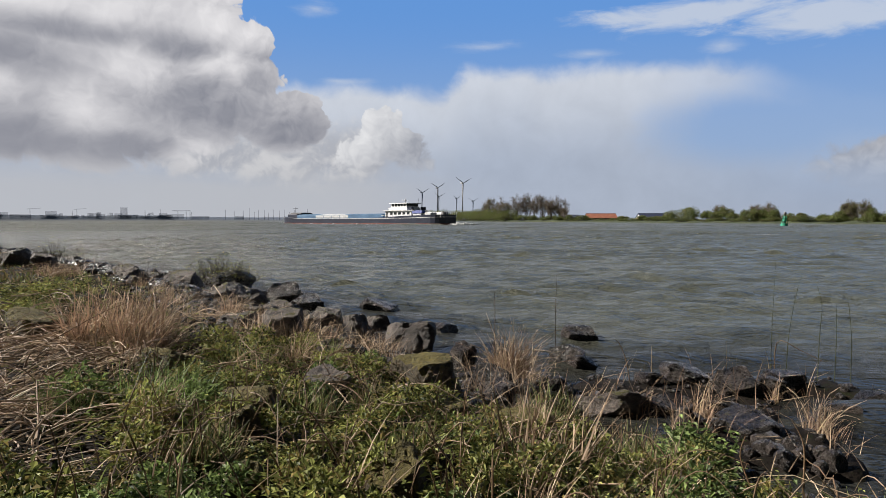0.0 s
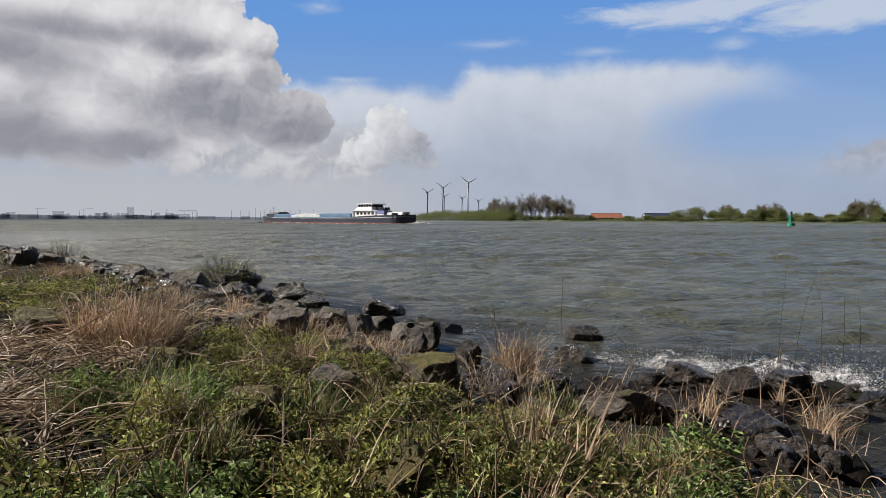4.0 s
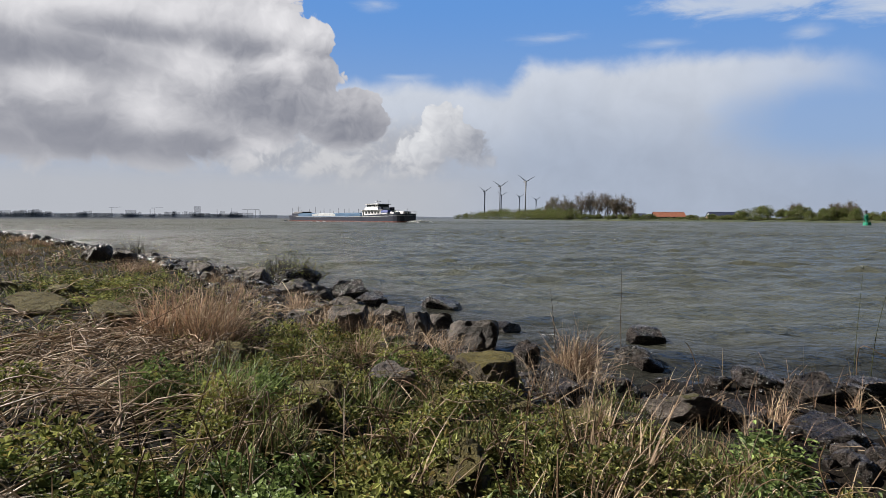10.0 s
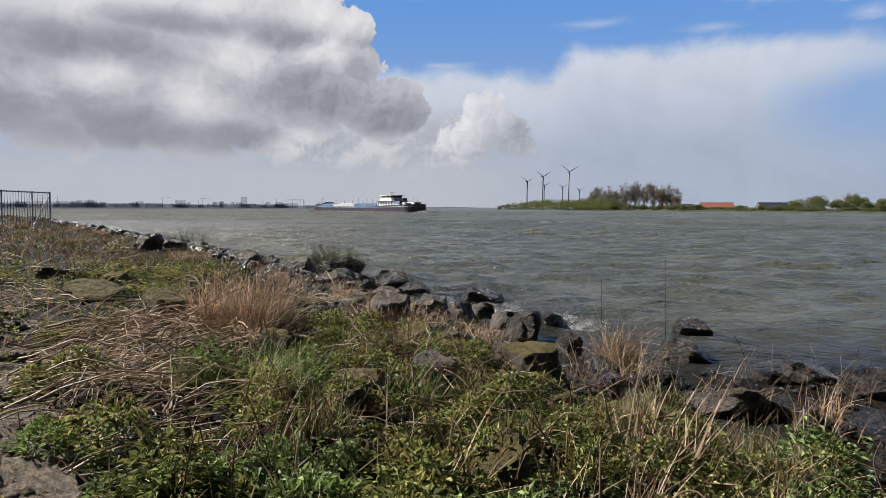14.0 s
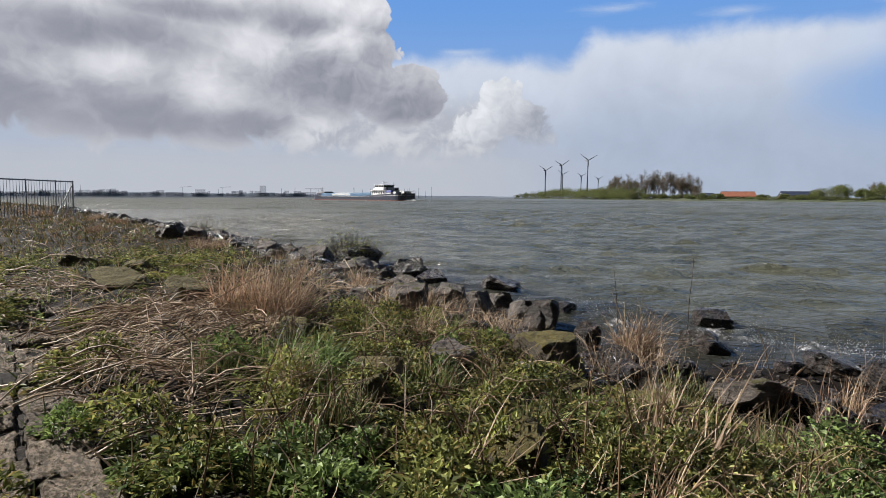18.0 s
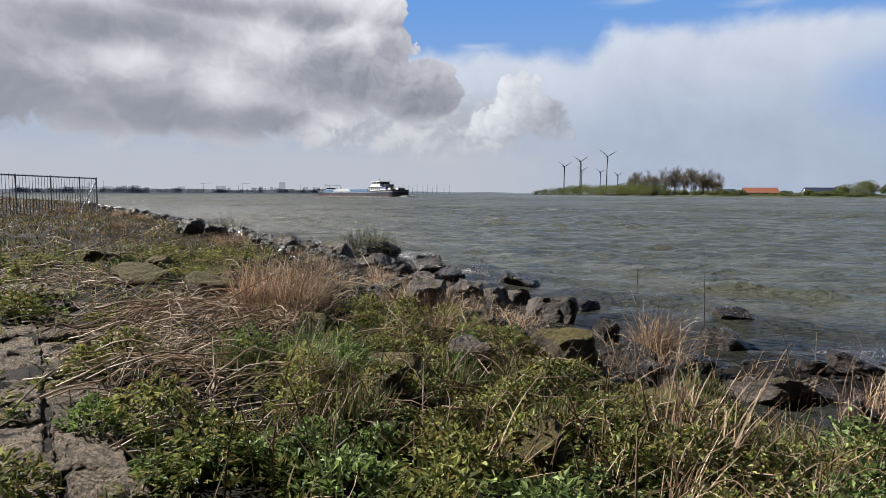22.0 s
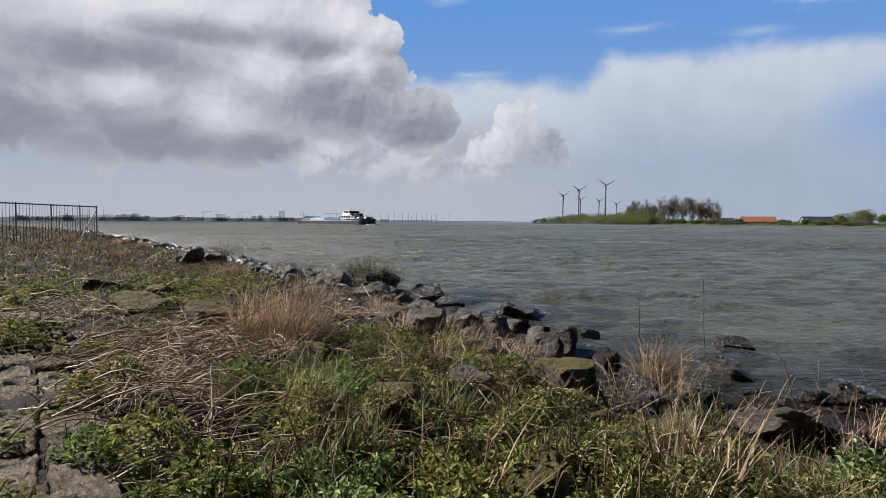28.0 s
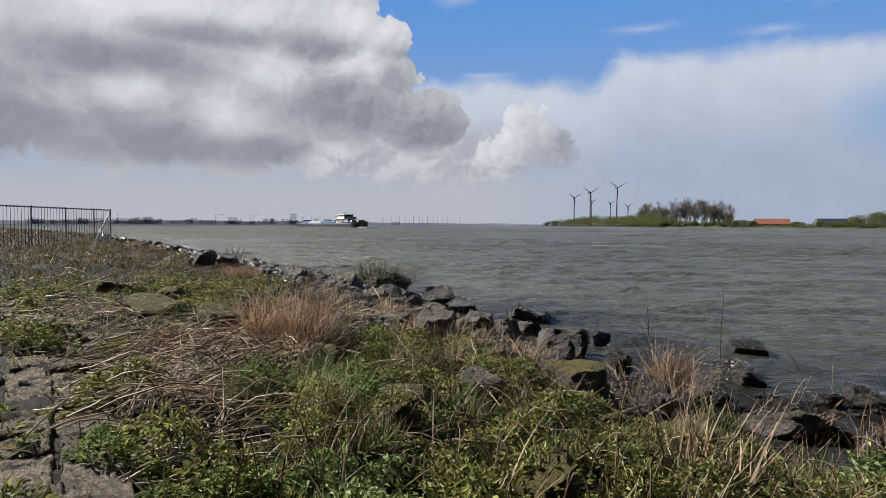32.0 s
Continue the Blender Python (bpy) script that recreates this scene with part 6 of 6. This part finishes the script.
STEMS = {
    "tall bare dark rod standing in the water": (TWIG, 0.008, [[(3.13, 9.86, -0.3), (3.12, 9.85, 0.56), (3.14, 9.85, 1.0), (3.14, 9.85, 1.36)], [(2.17, 9.97, -0.3), (2.16, 9.96, 0.48), (2.15, 9.96, 0.78), (2.13, 9.96, 1.07)]]),
    "tall thin green stem swaying by the water": (GREEN_STEM, 0.0055, [[(5.38, 7.87, -0.3), (5.38, 7.87, 0.32), (5.4, 7.86, 0.9), (5.43, 7.84, 1.57)], [(5.56, 7.85, -0.3), (5.59, 7.83, 0.54), (5.66, 7.78, 1.12), (5.71, 7.73, 1.41)], [(5.98, 7.82, -0.3), (5.99, 7.81, 0.61), (6.0, 7.8, 1.01), (5.93, 7.85, 1.33)], [(6.19, 7.78, -0.3), (6.24, 7.74, 0.61), (6.25, 7.74, 1.12)], [(6.21, 7.51, -0.3), (6.23, 7.49, 0.66), (6.2, 7.51, 1.15)]]),
    "pale bent reed stalk": (STALK, 0.008, [[(5.63, 8.15, -0.3), (5.63, 8.15, 0.46), (5.86, 7.98, 0.39), (6.06, 7.83, 0.27)], [(3.6, 8.09, -0.3), (3.52, 8.11, 0.24), (3.44, 8.15, 0.49), (3.38, 8.17, 0.56)], [(0.27, 6.45, 0.46), (0.87, 6.38, 0.46), (1.31, 6.31, 0.34), (1.69, 6.22, 0.13)], [(2.32, 6.83, -0.05), (2.08, 6.89, 0.17), (1.82, 6.97, 0.42)], [(1.42, 6.3, 0.24), (1.2, 6.34, 0.15), (0.93, 6.38, 0.21), (0.71, 6.41, 0.4)]]),
    "long dry reed stalk lying over the litter": (STALK, 0.009, [[(-3.44, 6.97, 0.66), (-3.04, 7.13, 0.85), (-2.6, 7.3, 1.11), (-2.34, 7.39, 1.22)], [(-3.1, 6.08, 0.62), (-2.62, 6.27, 0.80), (-2.15, 6.45, 0.98)], [(-1.06, 7.43, 0.48), (-0.63, 7.46, 0.54), (-0.13, 7.49, 0.5)], [(-4.6, 6.2, 0.66), (-3.9, 6.5, 0.78), (-3.0, 6.9, 0.86)], [(-4.9, 6.9, 0.7), (-4.0, 7.0, 0.8), (-3.2, 7.5, 0.9)]]),
    "pale woody stalk rising from the grass": (STALK, 0.008, [[(-1.01, 3.6, 0.6), (-1.08, 3.56, 0.91), (-1.14, 3.54, 1.08)], [(-1.07, 3.66, 0.6), (-0.99, 3.66, 0.87), (-0.93, 3.68, 1.03)], [(0.0, 3.86, 0.55), (-0.13, 3.84, 0.84), (-0.22, 3.83, 1.0), (-0.3, 3.83, 1.06)], [(0.68, 3.5, 0.58), (0.49, 3.52, 0.86), (0.37, 3.53, 1.0)], [(2.79, 3.74, 0.4), (2.79, 3.74, 0.7), (2.73, 3.78, 0.86)], [(2.52, 3.85, 0.4), (2.46, 3.89, 0.6), (2.48, 3.87, 0.74)]]),
}
SWAYING = []


def arched_stalks():
    """Pale dead stalks that rise from the grass and bend over."""
    r, made = random.Random(61), 0
    while made < 150:
        d, a = r.uniform(2.9, 7.2), radians(r.uniform(-30, 36))
        x, y = d * math.sin(a), d * math.cos(a)
        X, Y = np.array([x]), np.array([y])
        if shore_s(X, Y)[0] < 0.5 or on_slabs(X, Y)[0]:
            continue
        z, b = float(ground_z(x, y)), r.uniform(0, 6.28)
        h, w = r.uniform(0.16, 0.46), r.uniform(0.12, 0.6)
        c, q = math.cos(b), math.sin(b)
        end = r.choice((0.15, 0.6, 0.95))
        stem([(x, y, z - 0.03), (x + c * w * 0.18, y + q * w * 0.18, z + h * 0.6), (x + c * w * 0.55, y + q * w * 0.55 + 0.02, z + h), (x + c * w, y + q * w, z + h * end)], r.uniform(0.004, 0.0075), STALK, "pale dead stalk arching over the grass", "dead stalks in the grass")
        made += 1


arched_stalks()
for label, (mat, radius, paths) in STEMS.items():
    for p in paths:
        ob = stem(p, radius, mat, label)
        if mat in (TWIG, GREEN_STEM):
            SWAYING.append(ob)


def twig_shrub(x, y, w, h, n, seed, leafy, label):
    """A low bush of thin crooked twigs."""
    r, rn = random.Random(seed), np.random.RandomState(seed)
    g = max(float(ground_z(x, y)), 0.0)
    b = root("shrub", pose(x, y, g), label, "shrub")
    P = np.zeros((n, 5, 3))
    a, q = rn.uniform(0, 6.28, n), w / 2 * np.sqrt(rn.uniform(0, 1, n))
    for i in range(5):
        t = i / 4
        P[:, i] = np.stack([np.cos(a) * q * (0.3 + 0.9 * t) + rn.normal(0, 0.03, n), np.sin(a) * q * (0.3 + 0.9 * t) + rn.normal(0, 0.03, n), -0.1 + t * h * (1 - 0.5 * (q / w * 2) ** 2) * rn.uniform(0.7, 1.1, n)], 1)
    v, f = tubes(P, np.full(n, 0.007), 3)
    thing("twig_work", v, f, TWIG, False, b)
    if leafy:
        m = leafy
        src = P[rn.randint(0, n, m), rn.randint(2, 5, m)] + rn.normal(0, 0.05, (m, 3))
        v, f = leaves(rn, src, rn.normal(0, 1, (m, 3)), rn.uniform(0.03, 0.07, m), rn.uniform(0.02, 0.035, m))
        thing("foliage", v, f, HERB, False, b)


twig_shrub(-3.7, 19.5, 2.0, 1.15, 480, 5, 1500, "dark twiggy shrub with small leaves on the shore rocks")
for i, (x, y) in enumerate([(-23.5, 34.5), (-21.5, 32.0), (-14.5, 26.5), (-18, 31), (-12.2, 21), (-6.8, 16.6)]):
    tussock(x, y, 0.9, 700, (0.15, 0.45), RUSSET, "brown dead brush on the bank", 150 + i, (0.1, 1.1), (0.01, 0.02))
twig_shrub(-8.9, 21.5, 1.6, 0.9, 70, 6, 60, "bare thin-twigged bush at the water's edge")
twig_shrub(-6.6, 22.0, 1.6, 0.7, 60, 7, 60, "sparse bare bush between the shore rocks")
twig_shrub(-9.8, 24.5, 1.8, 0.9, 60, 8, 40, "sparse bare bush further along the rocks")


# ---------------------------------------------------------------- paving


def paving():
    """Old stone blocks laid along the slope."""
    r = random.Random(3)
    pav = root("pavement", Matrix(), "old stone block revetment half grown over", "paving", kind="structure")
    meshes = []
    for k in range(6):
        bm = box(-0.5, 0.5, -0.5, 0.5, -0.5, 0.5)
        bmesh.ops.subdivide_edges(bm, edges=bm.edges[:], cuts=19, use_grid_fill=True)
        for v in bm.verts:
            c = v.co
            for ax in (0, 1):
                if abs(c[ax]) > 0.45:
                    c[ax] *= 0.975 + 0.05 * noise.noise(c * 4 + Vector((k * 5, 0, 0)))
            if c.z > 0.4:
                edge = max(abs(c.x), abs(c.y))
                c.z += 0.16 * noise.noise(Vector((c.x * 2.6 + k * 9, c.y * 2.6, 0))) + 0.18 * noise.noise(Vector((c.x * 8 + k * 9, c.y * 8, 3))) + 0.12 * noise.noise(Vector((c.x * 17 + k * 9, c.y * 17, 3))) + 0.05 * noise.noise(Vector((c.x * 34 + k * 9, c.y * 34, 3))) - (0.2 if edge > 0.46 else 0)
        me = bpy.data.meshes.new("block")
        bm.to_mesh(me)
        bm.free()
        me.materials.append(SLAB)
        me.polygons.foreach_set("use_smooth", np.full(len(me.polygons), True))
        meshes.append(me)
    u, n = Vector((-0.60, 0.80)), Vector((0.80, 0.60))
    made = 0
    for row in reversed(range(26)):
        v = -3.4 - row * 0.0 + (row - 13) * 0.36
        x = -5.0 + r.uniform(0, 0.4)
        while x < 15:
            w = r.uniform(0.30, 0.62)
            p = Vector((-0.55, 1.2)) + u * (x + w / 2) + n * (v + 1.6 + r.uniform(-0.03, 0.03))
            if p.length > 0.8 and p.length < 14 and (p.y < 2.5 or math.degrees(math.atan2(p.x, p.y)) > -50) and bool(on_slabs(np.array([p.x]), np.array([p.y]))[0]) and made < 380:
                e = 0.3
                gz = lambda a, b: float(ground_z(a, b))
                z = gz(p.x, p.y)
                su = (gz(p.x + u.x * e, p.y + u.y * e) - gz(p.x - u.x * e, p.y - u.y * e)) / (2 * e)
                sn = (gz(p.x + n.x * e, p.y + n.y * e) - gz(p.x - n.x * e, p.y - n.y * e)) / (2 * e)
                o = new("block", r.choice(meshes))
                o.parent = pav
                o.matrix_basis = pose(p.x, p.y, z - 0.035 + r.uniform(-0.02, 0.015), 0, 0, math.degrees(math.atan2(u.y, u.x))) @ pose(0, 0, 0, -math.degrees(math.atan(sn)) + r.uniform(-2, 2), -math.degrees(math.atan(su)) + r.uniform(-2, 2), r.uniform(-5, 5)) @ Matrix.Diagonal((w - 0.008, r.uniform(0.335, 0.36), 0.13, 1))
                made += 1
            x += w


paving()

# ---------------------------------------------------------------- breaking waves

BREAK_LINE = [(-6.8, 25.2), (-4.4, 22.1), (-2.6, 19.6), (-1.0, 16.7), (0.5, 14.3), (1.6, 12.9), (2.5, 11.7), (3.4, 10.5), (4.3, 9.3), (5.3, 8.5), (6.7, 7.6)]


def breaker(i):
    """A rigid stretch of white water: a torn foam ridge with clots of spray above it."""
    a, b = Vector(BREAK_LINE[i]), Vector(BREAK_LINE[i + 1])
    d = b - a
    n = d.length * 1.15
    rn = np.random.RandomState(400 + i)
    top = root("breaking_wave", Matrix(), "white foaming breaker washing over the shore rocks", "wave", "breakers along the shore")
    xs, ys = np.linspace(-n / 2, n / 2, int(n * 14)), np.linspace(-1.3, 1.0, 36)
    X, Y = np.meshgrid(xs, ys, indexing="ij")
    crest = np.clip(0.8 + 0.45 * fbm(X, Y * 0.3, 1.1, 500 + i), 0.3, 1.3)
    ends = np.clip((n / 2 - np.abs(X)) / 0.35, 0, 1)
    mid_y = 0.22 * fbm(X, Y * 0, 1.2, 520 + i)
    Z = 0.22 * crest * ends * np.exp(-((Y - mid_y) / 0.34) ** 2) * (1 + 0.3 * fbm(X, Y, 0.3, 530 + i))
    Z = Z + 0.025 * fbm(X, Y, 0.16, 540 + i) + 0.07 - 0.10 * (1 - ends) - 0.16 * np.clip(np.abs(Y - mid_y) - 0.55, 0, 1)
    thing("foam_ridge", np.stack([X, Y, Z], -1), grid_faces(len(xs), len(ys)), FOAM, True, top)
    m = int(n * 2200)
    px, py = rn.uniform(-n / 2, n / 2, m), rn.normal(0.0, 0.3, m)
    pz = np.abs(rn.normal(0, 0.16, m)) * (0.4 + 1.5 * np.clip(fbm(px, py * 0, 0.9, 560 + i), 0, 1.5)) + 0.05
    sz = rn.uniform(0.006, 0.022, m) * np.exp(-pz * 1.5)
    # plumes thrown up where the wave meets a rock
    for j in range(max(1, int(n / 1.2))):
        k = rn.randint(0, m, m // 7)
        t, fan = rn.uniform(0, 1, len(k)) ** 1.3, rn.uniform(-0.9, 0.9, len(k))
        px[k] = rn.uniform(-n / 2, n / 2) + 0.55 * t * np.sin(fan) + rn.normal(0, 0.04, len(k))
        py[k] = 0.1 - 0.25 * t + rn.normal(0, 0.05, len(k))
        pz[k] = 0.1 + 0.62 * t * np.cos(fan) * rn.uniform(0.5, 1.0, len(k))
    sz = rn.uniform(0.006, 0.022, m) * np.exp(-pz * 1.2)
    v, f = leaves(rn, np.stack([px, py, pz], 1), rn.normal(0, 1, (m, 3)), sz, sz * 0.8, 0.5)
    tagged(thing("spray", v, f, SPRAY, False, top), kind="stuff")
    mid = (a + b) / 2
    turn = math.degrees(math.atan2(d.y, d.x))
    return top, mid, turn


BREAKERS = [breaker(i) for i in range(len(BREAK_LINE) - 1)]
# when each stretch breaks, and how high: (seconds, rise)
EVENTS = [
    [(0.9, 1.0), (21.9, 0.8), (24.1, 0.8), (28.2, 0.7)],
    [(1.1, 1.3), (22.1, 1.0), (24.2, 1.0), (28.5, 0.7)],
    [(1.6, 1.3), (22.4, 1.3), (24.4, 1.2)],
    [(1.8, 1.3), (13.4, 0.4), (22.5, 1.5), (24.5, 1.3), (29.9, 1.1)],
    [(2.0, 1.2), (13.7, 0.45), (17.0, 0.35), (22.6, 1.5), (24.6, 1.3), (30.0, 1.3)],
    [(2.4, 1.3), (13.9, 0.45), (17.3, 0.4), (22.6, 1.4), (24.5, 1.3), (30.2, 0.8)],
    [(2.9, 1.0), (7.0, 0.35), (17.5, 0.45), (22.7, 1.3), (24.5, 1.2)],
    [(0.1, 0.5), (3.3, 0.7), (7.1, 0.4), (17.7, 0.45), (22.8, 1.2), (24.6, 1.2)],
    [(3.6, 0.8), (7.0, 0.6), (18.0, 0.45), (21.2, 0.5), (22.9, 1.2), (24.7, 1.2), (31.8, 0.6)],
    [(3.9, 0.8), (7.1, 0.9), (18.2, 0.5), (21.4, 0.5), (23.1, 1.2), (24.8, 1.2), (32.0, 0.8)],
]

# ---------------------------------------------------------------- what moves


def line_rows(times, at):
    return [(t, at(t)) for t in times]


def motions():
    h = Vector((math.sin(SHIP_HEAD), math.cos(SHIP_HEAD), 0))
    start, speed = Vector((36.13, 243.53, 0)), 6.267
    turn = math.degrees(math.atan2(h.y, h.x))

    def ship_at(t):
        p = start + h * speed * t
        return pose(p.x, p.y, 0.06 * math.sin(t * 0.9), 0.3 * math.sin(t * 0.7), 0.12 * math.sin(t * 0.8 + 1), turn)

    walk(SHIP, line_rows(range(0, 33, 2), ship_at))
    # clouds drift nearer on the wind
    c = Vector((math.sin(radians(10.5)), math.cos(radians(10.5)), 0))

    def cloud_at(t):
        p = c * (-9.5 * (t - 13))
        return pose(p.x, p.y, 0)

    walk(clouds, line_rows((0, 8, 16, 24, 32), cloud_at))
    for ob, bearing, speed_w in WAVES:
        d = Vector((math.sin(radians(bearing)), math.cos(radians(bearing)), 0))

        def wave_at(t, d=d, s=speed_w, b=bearing):
            p = d * (-s * t)
            return pose(p.x, p.y, 0, 0, 0, -b)

        walk(ob, line_rows((0, 8, 16, 24, 32), wave_at))
    b = BUOY_THING.location.copy()
    walk(BUOY_THING, line_rows([i * 0.5 for i in range(65)], lambda t: pose(b.x, b.y, 0.12 * math.sin(t * 2.1), 5 * math.sin(t * 1.7), 4 * math.sin(t * 2.3 + 1), 0)))
    # breakers run up the shore out of the deep and sink back
    for (ob, mid, turn_b), events in zip(BREAKERS, EVENTS):
        land = Vector((-math.sin(radians(turn_b)), math.cos(radians(turn_b))))
        if land.dot(Vector((-0.6, -0.8))) < 0:
            land = -land

        def place(run, rise, lean):
            return pose(mid.x + land.x * run, mid.y + land.y * run, -1.1 + 1.1 * rise, lean, 0, turn_b)

        rows = {}
        for n, (t, rise) in enumerate(events):
            close_before = n > 0 and t - events[n - 1][0] < 2.6
            close_after = n + 1 < len(events) and events[n + 1][0] - t < 2.6
            for dt, run, k in ((-0.9, -1.5, 0.0), (-0.5, -1.0, 0.55), (-0.2, -0.4, 0.95), (0.1, 0.0, 1.0), (0.5, 0.25, 0.98), (0.9, 0.4, 0.85), (1.4, 0.1, 0.45), (1.7, 0.0, 0.0)):
                if (close_before and dt < -0.5) or (close_after and dt > 0.9):
                    continue
                if 0 <= t + dt <= 32:
                    rows[round(t + dt, 1)] = place(run, k * (0.72 + 0.28 * rise), 4 * math.sin(t + dt))
        if 0 not in rows:
            rows[0.0] = place(-1.5, 0, 0)
        if 32 not in rows:
            rows[32.0] = place(-1.5, 0, 0)
        walk(ob, sorted(rows.items(), key=lambda q: q[0]))
    # thin stems sway in the wind
    for i, ob in enumerate(SWAYING):
        p = ob.location.copy()
        walk(ob, line_rows([j * 0.5 for j in range(65)], lambda t: pose(p.x, p.y, p.z, 2.0 * math.sin(t * 2.9 + i), 2.5 * math.sin(t * 2.2 + 2 * i) - 1.0, 0)))


motions()
